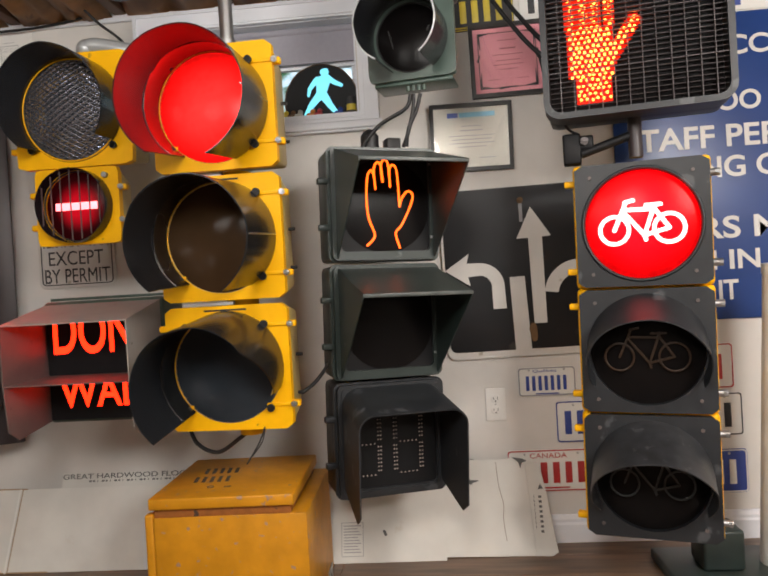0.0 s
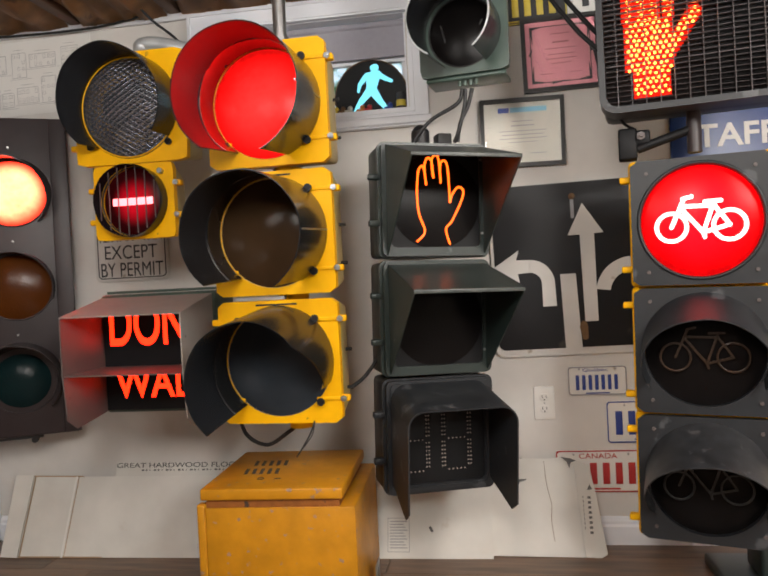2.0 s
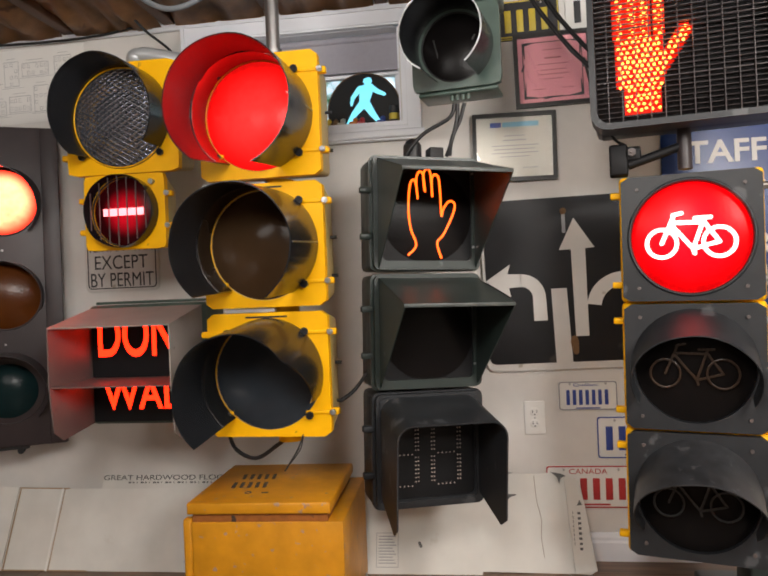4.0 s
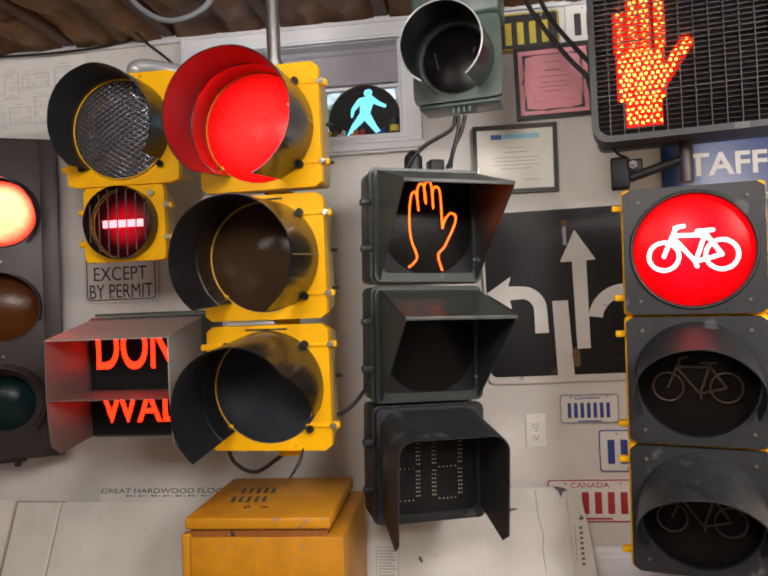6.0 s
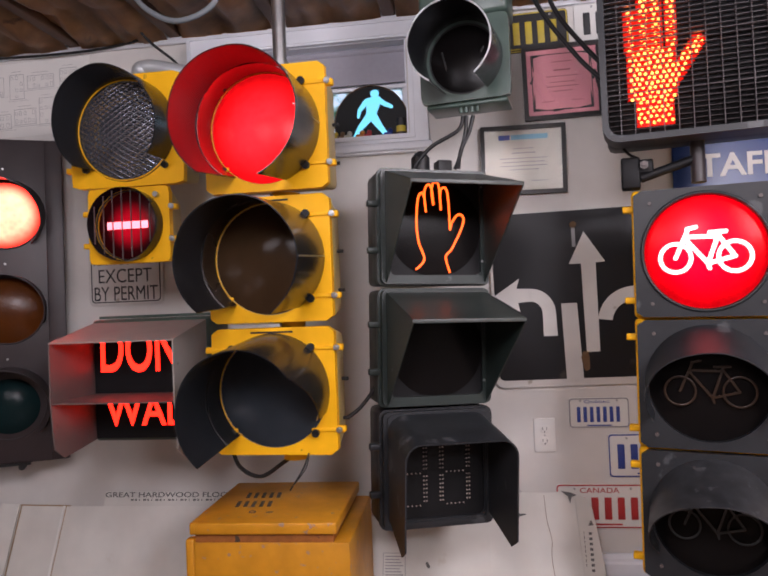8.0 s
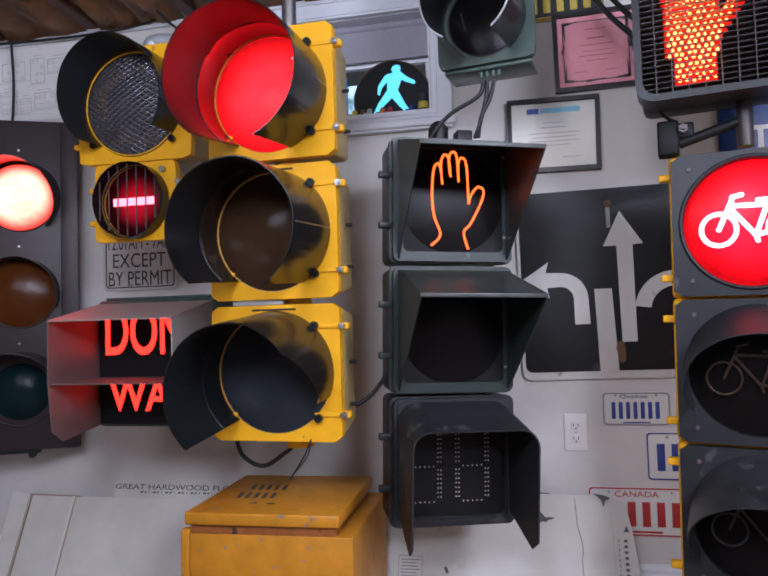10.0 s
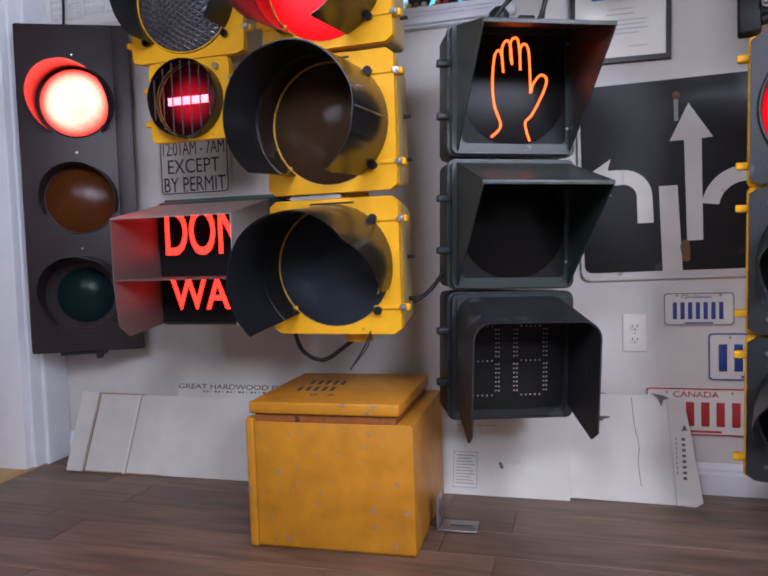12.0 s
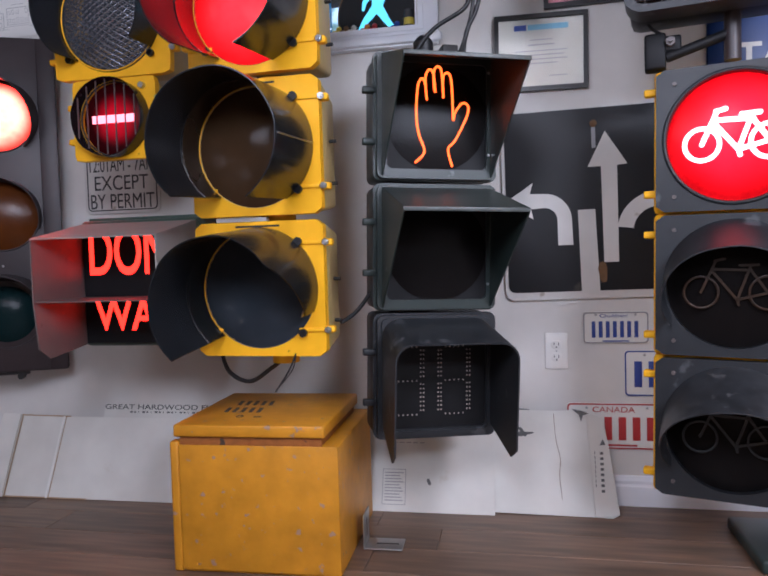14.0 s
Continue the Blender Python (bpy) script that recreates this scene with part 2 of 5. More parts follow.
LED_DOT = glow("lit_led", (1.0, 0.22, 0.03), 9.0)
# Emissive red for the halo between the light points.
LED_HALO = glow("red_led_halo", (1.0, 0.016, 0.002), 0.75, (0.1, 0, 0))
LED_OFF = mat("unlit_led", (0.62, 0.52, 0.44), 0.3, 0, 0.2, 30)
CYAN = glow("lit_cyan_symbol", (0.20, 0.78, 1.0), 1.1)
FAINTRED = mat("unlit_red_symbol", (0.12, 0.02, 0.018), 0.3, 0, 0.3, 30)
FAINTAMBER = mat("unlit_amber_symbol", (0.034, 0.017, 0.008), 0.3, 0, 0.3, 30)
FAINTGREY = mat("unlit_green_symbol", (0.020, 0.023, 0.024), 0.3, 0, 0.3, 30)
GLASS = glass_mat("clear_glass")


# ---- shape helpers ----
def part(name, bm, material, parent, label=""):
    me = bpy.data.meshes.new(name)
    bm.normal_update()
    bm.to_mesh(me)
    bm.free()
    me.materials.append(material)
    ob = new(name, me)
    ob.parent = parent
    if label:
        ob["label"] = label
    return ob


def thing(name, m, label, category, group="", kind=""):
    ob = new(name)
    ob.empty_display_size = 0.05
    ob.matrix_world = m
    return tagged(ob, label, category, group, kind)


def smooth(bm, angle=40):
    for f in bm.faces:
        f.smooth = True
    for e in bm.edges:
        if len(e.link_faces) == 2 and e.calc_face_angle(0) > radians(angle):
            e.smooth = False
    return bm


def join(*bms):
    a = bms[0]
    for b in bms[1:]:
        me = bpy.data.meshes.new("tmp")
        b.to_mesh(me)
        b.free()
        a.from_mesh(me)
        bpy.data.meshes.remove(me)
    return a


def moved(bm, x=0, y=0, z=0, rx=0, ry=0, rz=0):
    bmesh.ops.transform(bm, matrix=pose(x, y, z, rx, ry, rz), verts=bm.verts)
    return bm


def block(x0, x1, y0, y1, z0, z1, bevel=0.0, seg=2):
    bm = bmesh.new()
    bmesh.ops.create_cube(bm, size=1)
    bmesh.ops.scale(bm, vec=(x1 - x0, y1 - y0, z1 - z0), verts=bm.verts)
    if bevel:
        bmesh.ops.bevel(bm, geom=bm.edges[:], offset=bevel, segments=seg, affect="EDGES", profile=0.5)
        smooth(bm, 50)
    bmesh.ops.translate(bm, vec=((x0 + x1) / 2, (y0 + y1) / 2, (z0 + z1) / 2), verts=bm.verts)
    return bm


def outline_plate(pts, y0, y1, bevel=0.0):
    """A plate of the outline pts (x, z), from y0 (front) to y1 (back)."""
    bm = bmesh.new()
    front = [bm.verts.new((x, y0, z)) for x, z in pts]
    back = [bm.verts.new((x, y1, z)) for x, z in pts]
    ff = bm.faces.new(front)
    bm.faces.new(back[::-1])
    n = len(pts)
    for i in range(n):
        bm.faces.new((front[(i + 1) % n], front[i], back[i], back[(i + 1) % n]))
    bmesh.ops.recalc_face_normals(bm, faces=bm.faces[:])
    if bevel:
        bmesh.ops.bevel(bm, geom=list(ff.edges), offset=bevel, segments=2, affect="EDGES", profile=0.5)
    return smooth(bm)


def rounded(w, h, r, seg=5, cx=0.0, cz=0.0):
    pts = []
    for sx, sz, a0 in ((1, 1, 0), (-1, 1, 90), (-1, -1, 180), (1, -1, 270)):
        for i in range(seg + 1):
            a = radians(a0 + 90 * i / seg)
            pts.append((cx + sx * (w / 2 - r) + r * math.cos(a), cz + sz * (h / 2 - r) + r * math.sin(a)))
    return pts


def plate(w, h, y0, y1, r=0.01, bevel=0.0, cx=0.0, cz=0.0):
    return outline_plate(rounded(w, h, r, 5, cx, cz), y0, y1, bevel)


def frame_ring(w, h, border, y0, y1, r=0.01, ri=0.005, seg=5):
    """A flat frame: a rounded outline with a rounded opening."""
    bm = bmesh.new()
    o, i = rounded(w, h, r, seg), rounded(w - 2 * border, h - 2 * border, ri, seg)
    return ring_between(o, i, y0, y1)


def ring_between(o, i, y0, y1):
    bm = bmesh.new()
    n = len(o)
    of, ob_ = [bm.verts.new((x, y0, z)) for x, z in o], [bm.verts.new((x, y1, z)) for x, z in o]
    jf, jb = [bm.verts.new((x, y0, z)) for x, z in i], [bm.verts.new((x, y1, z)) for x, z in i]
    for k in range(n):
        q = (k + 1) % n
        bm.faces.new((of[k], of[q], jf[q], jf[k]))
        bm.faces.new((ob_[q], ob_[k], jb[k], jb[q]))
        bm.faces.new((of[q], of[k], ob_[k], ob_[q]))
        bm.faces.new((jf[k], jf[q], jb[q], jb[k]))
    bmesh.ops.recalc_face_normals(bm, faces=bm.faces[:])
    return smooth(bm)


def door_plate(w, h, hole, y0, y1, r=0.015, n=64):
    """A square door with a round hole: rounded outline outside, circle inside."""
    o, i = [], []
    for k in range(n):
        a = 2 * math.pi * (k + 0.5) / n
        c, d = math.cos(a), math.sin(a)
        f = min(w / 2 / max(abs(c), 1e-6), h / 2 / max(abs(d), 1e-6))
        x, z = f * c, f * d
        ix, iz = w / 2 - r, h / 2 - r
        if abs(x) > ix and abs(z) > iz:
            u = Vector((abs(x) - ix, abs(z) - iz)).normalized() * r
            x, z = math.copysign(ix + u.x, x), math.copysign(iz + u.y, z)
        o.append((x, z))
        i.append((hole * c, hole * d))
    return ring_between(o, i, y0, y1)


def rod(r, p, q, seg=12):
    p, q = Vector(p), Vector(q)
    bm = bmesh.new()
    bmesh.ops.create_cone(bm, cap_ends=True, segments=seg, radius1=r, radius2=r, depth=(q - p).length)
    bmesh.ops.transform(bm, matrix=Matrix.Translation((p + q) / 2) @ (q - p).to_track_quat("Z", "Y").to_matrix().to_4x4(), verts=bm.verts)
    return smooth(bm, 50)


def tube(pts, r, steps=8, seg=8):
    """A round cable through pts."""
    p = [Vector(v) for v in pts]
    line = []
    for k in range(len(p) - 1):
        a, b, c, d = p[max(k - 1, 0)], p[k], p[k + 1], p[min(k + 2, len(p) - 1)]
        for s in range(steps):
            t = s / steps
            line.append(0.5 * (2 * b + (c - a) * t + (2 * a - 5 * b + 4 * c - d) * t * t + (3 * b - a - 3 * c + d) * t ** 3))
    line.append(p[-1])
    bm = bmesh.new()
    rings = []
    side = Vector((0.31, 0.52, 0.79))
    for k, v in enumerate(line):
        d = (line[min(k + 1, len(line) - 1)] - line[max(k - 1, 0)]).normalized()
        u = d.cross(side).normalized()
        w = d.cross(u)
        rings.append([bm.verts.new(v + r * (math.cos(2 * math.pi * s / seg) * u + math.sin(2 * math.pi * s / seg) * w)) for s in range(seg)])
    for a, b in zip(rings, rings[1:]):
        for s in range(seg):
            bm.faces.new((a[s], a[(s + 1) % seg], b[(s + 1) % seg], b[s]))
    bm.faces.new(rings[0][::-1])
    bm.faces.new(rings[-1])
    bmesh.ops.recalc_face_normals(bm, faces=bm.faces[:])
    return smooth(bm, 60)


def dome(r, bulge, y, rings=8, seg=40):
    """A bulged round lens whose rim lies at y; it bulges towards -y."""
    bm = bmesh.new()
    top = bm.verts.new((0, y - bulge, 0))
    last = None
    for k in range(1, rings + 1):
        f = k / rings
        ring = [bm.verts.new((r * f * math.cos(2 * math.pi * s / seg), y - bulge * (1 - f * f), r * f * math.sin(2 * math.pi * s / seg))) for s in range(seg)]
        for s in range(seg):
            q = (s + 1) % seg
            if last:
                bm.faces.new((last[s], last[q], ring[q], ring[s]))
            else:
                bm.faces.new((top, ring[q], ring[s]))
        last = ring
    bmesh.ops.recalc_face_normals(bm, faces=bm.faces[:])
    for f in bm.faces:
        f.smooth = True
    if sum(f.normal.y for f in bm.faces) > 0:
        bmesh.ops.reverse_faces(bm, faces=bm.faces[:])
    return bm


def torus(r, thick, y=0.0, seg=40, ring=8, squash=1.0):
    bm = bmesh.new()
    rows = []
    for s in range(seg):
        a = 2 * math.pi * s / seg
        rows.append([bm.verts.new(((r + thick * math.cos(b)) * math.cos(a), y + squash * thick * math.sin(b), (r + thick * math.cos(b)) * math.sin(a)))
                     for b in (2 * math.pi * k / ring for k in range(ring))])
    for s in range(seg):
        u, v = rows[s], rows[(s + 1) % seg]
        for k in range(ring):
            bm.faces.new((u[k], u[(k + 1) % ring], v[(k + 1) % ring], v[k]))
    bmesh.ops.recalc_face_normals(bm, faces=bm.faces[:])
    for f in bm.faces:
        f.smooth = True
    return bm


def hood(r, length, a0, a1, thick=0.003, droop=0.0, flare=0.0, seg=44, steps=5):
    """A round visor: degrees a0 to a1 from the top, positive towards +x; length is a function of the angle."""
    bm = bmesh.new()
    outer, inner = [], []
    for k in range(seg + 1):
        d = a0 + (a1 - a0) * k / seg
        a, ln = radians(d), length(d)
        oo, ii = [], []
        for s in range(steps + 1):
            f = s / steps
            y = -ln * f
            wob = 0.0022 * f * noise.noise((2.2 * math.sin(a) + r * 50, 2.2 * math.cos(a), 4 * f))
            for store, rad in ((oo, r + flare * f + wob), (ii, r + flare * f - thick + wob)):
                store.append(bm.verts.new((rad * math.sin(a), y, rad * math.cos(a) - droop * f * ln)))
        outer.append(oo)
        inner.append(ii)
    for k in range(seg):
        for s in range(steps):
            bm.faces.new((outer[k][s], outer[k + 1][s], outer[k + 1][s + 1], outer[k][s + 1]))
            bm.faces.new((inner[k][s], inner[k][s + 1], inner[k + 1][s + 1], inner[k + 1][s]))
        bm.faces.new((outer[k][-1], outer[k + 1][-1], inner[k + 1][-1], inner[k][-1]))
    for k in (0, seg):
        for s in range(steps):
            bm.faces.new((outer[k][s], outer[k][s + 1], inner[k][s + 1], inner[k][s]))
    bmesh.ops.recalc_face_normals(bm, faces=bm.faces[:])
    return smooth(bm, 60)


def text_bm(body, width, height, y=0.0, x=0.0, z=0.0, depth=0.001, bold=0.0):
    """Letters whose box is width x height, with its lower left corner at x, z, facing -y."""
    cu = bpy.data.curves.new("letters", "FONT")
    cu.body, cu.size, cu.extrude, cu.offset = body, 1.0, 0.02, bold
    ob = new("letters", cu)
    me = bpy.data.meshes.new_from_object(ob.evaluated_get(bpy.context.evaluated_depsgraph_get()))
    bpy.data.objects.remove(ob)
    bpy.data.curves.remove(cu)
    bm = bmesh.new()
    bm.from_mesh(me)
    bpy.data.meshes.remove(me)
    xs, ys = [v.co.x for v in bm.verts], [v.co.y for v in bm.verts]
    x0, x1, y0, y1 = min(xs), max(xs), min(ys), max(ys)
    for v in bm.verts:
        v.co = Vector((x + (v.co.x - x0) / (x1 - x0) * width, y - v.co.z / 0.02 * depth, z + (v.co.y - y0) / (y1 - y0) * height))
    bmesh.ops.recalc_face_normals(bm, faces=bm.faces[:])
    return bm


def letter_parts(name, bm, material, parent, label=""):
    """Each letter of a line of writing as a part of its own."""
    left = set(bm.verts)
    groups = []
    while left:
        todo, seen = [left.pop()], set()
        while todo:
            v = todo.pop()
            seen.add(v)
            for e in v.link_edges:
                w = e.other_vert(v)
                if w in left:
                    left.discard(w)
                    todo.append(w)
        groups.append(seen)
    groups.sort(key=lambda g: min(v.co.x for v in g))
    for g in groups:
        one = bmesh.new()
        at = {v: one.verts.new(v.co) for v in g}
        for f in bm.faces:
            if f.verts[0] in g:
                one.faces.new([at[v] for v in f.verts])
        part(name, one, material, parent, label)
    bm.free()


def bars(rows, y=0.0, depth=0.0006):
    """Flat bars (x0, x1, z0, z1) in place of writing."""
    return join(*[block(a, b, y - depth, y, c, d) for a, b, c, d in rows])


def capsule(p, q, r, y0, y1, r2=None):
    """A flat bar with round ends between the points p and q (x, z)."""
    r2 = r if r2 is None else r2
    d = math.atan2(q[1] - p[1], q[0] - p[0])
    pts = [(p[0] + r * math.cos(d + math.pi / 2 + math.pi * k / 8), p[1] + r * math.sin(d + math.pi / 2 + math.pi * k / 8)) for k in range(9)]
    pts += [(q[0] + r2 * math.cos(d - math.pi / 2 + math.pi * k / 8), q[1] + r2 * math.sin(d - math.pi / 2 + math.pi * k / 8)) for k in range(9)]
    return outline_plate(pts, y0, y1)


def cycle_wheel(s, y, t, c, r):
    """One wheel of a cycle pictogram of half width s."""
    return moved(torus(r * s, t * s, y, 40, 6, 0.4), c * s, 0, -0.14 * s)


def cycle_frame(s, y, t):
    """Tubes, handlebar, saddle and pedal of a cycle pictogram of half width s."""
    w, bm = t * s, None
    for a, b in (((-0.64, -0.14), (-0.35, 0.54)), ((-0.38, 0.53), (-0.19, 0.57)), ((-0.43, 0.35), (0.31, 0.33)), ((-0.42, 0.30), (0.05, -0.29)),
                 ((0.05, -0.29), (0.30, 0.43)), ((0.62, -0.14), (0.30, 0.33)), ((0.05, -0.29), (0.62, -0.14)), ((0.10, 0.43), (0.44, 0.44)),
                 ((0.05, -0.29), (0.08, -0.40))):
        tube_ = capsule((a[0] * s, a[1] * s), (b[0] * s, b[1] * s), w, y - w * 0.4, y + w * 0.4)
        bm = join(bm, tube_) if bm else tube_
    return bm


def walker_symbol(s, y):
    """The plain walking pictogram of a crossing light, of height 2 s."""
    bm = capsule((0.10 * s, 0.85 * s), (0.17 * s, 0.86 * s), 0.14 * s, y - 0.001, y + 0.001)
    for p, q, r, r2 in (((0.06, 0.46), (-0.04, -0.02), 0.27, 0.19), ((-0.18, 0.56), (0.26, 0.62), 0.12, 0.12), ((-0.24, 0.52), (-0.49, 0.22), 0.11, 0.08),
                        ((-0.49, 0.22), (-0.55, -0.04), 0.08, 0.05), ((0.26, 0.60), (0.51, 0.42), 0.12, 0.09), ((0.51, 0.42), (0.78, 0.29), 0.09, 0.07),
                        ((-0.11, -0.06), (-0.45, -0.43), 0.17, 0.12), ((-0.45, -0.43), (-0.74, -0.87), 0.12, 0.07),
                        ((0.04, -0.06), (0.31, -0.49), 0.18, 0.12), ((0.31, -0.49), (0.65, -0.94), 0.12, 0.07)):
        bm = join(bm, capsule((p[0] * s, p[1] * s), (q[0] * s, q[1] * s), r * s, y - 0.001, y + 0.001, r2 * s))
    return bm


def bolt(x, y, z, r=0.006, h=0.012, side="y"):
    q = (x, y - h, z) if side == "y" else (x + h, y, z)
    return rod(r, (x, y, z), q, 8)


# ---- the room ----
WY = 2.815


def structure(name, bm, material, label, category):
    ob = part(name, bm, material, None)
    return tagged(ob, label, category, kind="structure")


wall_bits = [block(-1.22, -0.165, WY, WY + 0.12, 0, 2.14), block(-0.165, 0.577, WY, WY + 0.12, 0, 1.555), block(-0.165, 0.577, WY, WY + 0.12, 1.905, 2.14),
             block(0.577, 2.9, WY, WY + 0.12, 0, 2.14), block(-2.4, -2.0, WY, WY + 0.12, 0, 2.14), block(-2.0, -1.22, WY, WY + 0.12, 2.02, 2.14)]
structure("wall_north", join(*wall_bits), WALL, "off-white painted drywall with a small window", "wall")
structure("wall_south", block(-2.5, 3.0, -2.52, -2.4, 0, 2.2), BACKPAINT, "plain beige painted wall", "wall")
structure("wall_east", block(2.9, 3.02, -2.4, WY, 0, 2.2), BACKPAINT, "plain beige painted wall", "wall")
structure("wall_west", block(-2.52, -2.4, -2.4, 4.2, 0, 2.2), BACKPAINT, "plain beige painted wall", "wall")
structure("wall_hall", join(block(-2.4, -0.6, 4.1, 4.2, 0, 2.2), block(-1.22, -1.14, WY + 0.12, 4.1, 0, 2.2)), BACKPAINT, "beige wall of the dim room beyond the doorway", "wall")

ceil = block(-2.5, 3.0, -2.5, 4.2, 2.16, 2.22)
structure("ceiling", ceil, JOIST, "dark boards above open ceiling joists", "ceiling")
for k in range(14):
    x = -2.30 + 0.40 * k
    structure("ceiling_joist", block(x, x + 0.045, -2.4, WY - 0.002, 1.978, 2.16, 0.004), JOIST, "old brown lumber ceiling joist", "joist")
rnd = random.Random(4)
for k in range(13):
    x = -2.30 + 0.40 * k
    bm = bmesh.new()
    nx, ny = 18, 48
    grid = [[bm.verts.new((x + 0.05 + 0.345 * i / nx, WY - 0.004 - 3.2 * j / ny,
                           1.966 if j == 0 else 2.012 - 0.055 * abs(math.sin(2 * math.pi * i / nx + 0.35 * noise.noise((k * 1.7, j * 0.5, 0)))) ** 0.6 * (0.45 + 0.7 * abs(math.sin(math.pi * j / 5.5 + k)) ** 0.5) * (0.8 + 0.6 * noise.noise((k * 3.1, j * 0.45, i * 0.5))))) for i in range(nx + 1)] for j in range(ny + 1)]
    for j in range(ny):
        for i in range(nx):
            bm.faces.new((grid[j][i], grid[j][i + 1], grid[j + 1][i + 1], grid[j + 1][i]))
    bmesh.ops.solidify(bm, geom=bm.faces[:], thickness=0.012)
    for f in bm.faces:
        f.smooth = True
    structure("ceiling_insulation", bm, KRAFT, "brown kraft-faced insulation batt bulging between joists", "insulation")

# window: casing, blind, sash, glass
win = structure("window_1", frame_ring(0.877, 0.475, 0.066, -0.022, 0.0, 0.004, 0.003), TRIM, "small white-framed window with a grey blind half drawn", "window")
win.location = (0.2105, WY - 0.001, 1.728)
part("window_sill", block(-0.45, 0.45, -0.045, -0.023, -0.232, -0.205, 0.005), TRIM, win)
part("window_jamb", join(block(-0.3745, -0.369, 0.002, 0.12, -0.172, 0.176), block(0.3600, 0.3655, 0.002, 0.12, -0.172, 0.176),
                         block(-0.369, 0.360, 0.002, 0.12, -0.176, -0.170), block(-0.369, 0.360, 0.002, 0.12, 0.170, 0.176)), TRIM, win)
part("window_frame", join(block(-0.369, 0.360, 0.075, 0.10, 0.022, 0.052, 0.003), block(-0.369, 0.360, 0.075, 0.10, -0.170, -0.155, 0.003),
                          block(0.339, 0.360, 0.078, 0.10, -0.155, 0.022, 0.003), block(-0.369, -0.33, 0.078, 0.10, -0.155, 0.022, 0.003)), TRIM, win)
part("blind", join(block(-0.367, 0.358, 0.052, 0.056, 0.035, 0.168), rod(0.012, (-0.367, 0.056, 0.155), (0.358, 0.056, 0.155))), BLIND, win, "grey fabric roller blind")
part("casing_bead", frame_ring(0.780, 0.378, 0.010, -0.027, -0.0225, 0.003, 0.002), TRIM, win)
part("casing_edge", frame_ring(0.877, 0.475, 0.012, -0.030, -0.0225, 0.003, 0.002), TRIM, win)
pane = part("pane", block(-0.33, 0.339, 0.088, 0.092, -0.155, 0.022), GLASS, win)
pane.visible_shadow = False

garden = bpy.data.materials.new("garden_in_daylight")
garden.use_nodes = True
gn, gl_ = garden.node_tree.nodes, garden.node_tree.links
leafy, shades = gn.new("ShaderNodeTexNoise"), gn.new("ShaderNodeValToRGB")
leafy.inputs["Scale"].default_value, leafy.inputs["Detail"].default_value = 7.0, 4
shades.color_ramp.elements[0].position, shades.color_ramp.elements[0].color = 0.40, (0.03, 0.10, 0.03, 1)
shades.color_ramp.elements[1].position, shades.color_ramp.elements[1].color = 0.60, (0.75, 0.88, 0.95, 1)
gco = gn.new("ShaderNodeTexCoord")
gl_.new(gco.outputs["Object"], leafy.inputs["Vector"])
gl_.new(leafy.outputs[0], shades.inputs[0])
gl_.new(shades.outputs[0], gn["Principled BSDF"].inputs["Base Color"])
gl_.new(shades.outputs[0], gn["Principled BSDF"].inputs["Emission Color"])
gn["Principled BSDF"].inputs["Emission Strength"].default_value = 0.9
structure("backdrop", block(-3.0, 2.5, 5.6, 5.65, 0.0, 4.0), garden, "blurred green garden and bright sky beyond the window", "garden")

# crown strip along the wall top, baseboards, door casing
structure("trim_top", join(block(-1.13, 2.88, WY - 0.018, WY - 0.002, 1.955, 1.982, 0.004)), TRIM, "white painted strip at the wall top", "trim")


def baseboard_bm(x0, x1):
    prof = [(0, 0), (-0.014, 0), (-0.014, 0.062), (-0.010, 0.070), (-0.010, 0.080), (-0.005, 0.092), (0, 0.096)]
    bm = bmesh.new()
    a, b = [bm.verts.new((x0, WY + y - 0.002, z)) for y, z in prof], [bm.verts.new((x1, WY + y - 0.002, z)) for y, z in prof]
    for i in range(len(prof)):
        j = (i + 1) % len(prof)
        bm.faces.new((a[i], a[j], b[j], b[i]))
    bm.faces.new(a)
    bm.faces.new(b[::-1])
    bmesh.ops.recalc_face_normals(bm, faces=bm.faces[:])
    return bm


structure("baseboard", baseboard_bm(-1.117, 2.88), TRIM, "white moulded baseboard along the wall", "baseboard")
structure("door_casing", join(block(-1.345, -1.150, 2.610, WY + 0.10, 0, 2.02, 0.003), block(-1.150, -1.136, 2.640, WY - 0.003, 0, 2.02, 0.004),
                              block(-1.136, -1.118, 2.690, WY - 0.003, 0, 2.02, 0.006, 3)), TRIM, "white painted door casing beside the open doorway", "door casing")
structure("threshold", block(-2.0, -1.13, 2.36, 2.92, -0.012, 0.004, 0.002), OAK, "golden oak threshold strip in the doorway", "threshold")

floor = structure("floor", block(-2.4, 2.9, -2.4, 4.1, -0.06, -0.010), SUBFLOOR, "grey-brown wood-look vinyl plank floor", "floor")


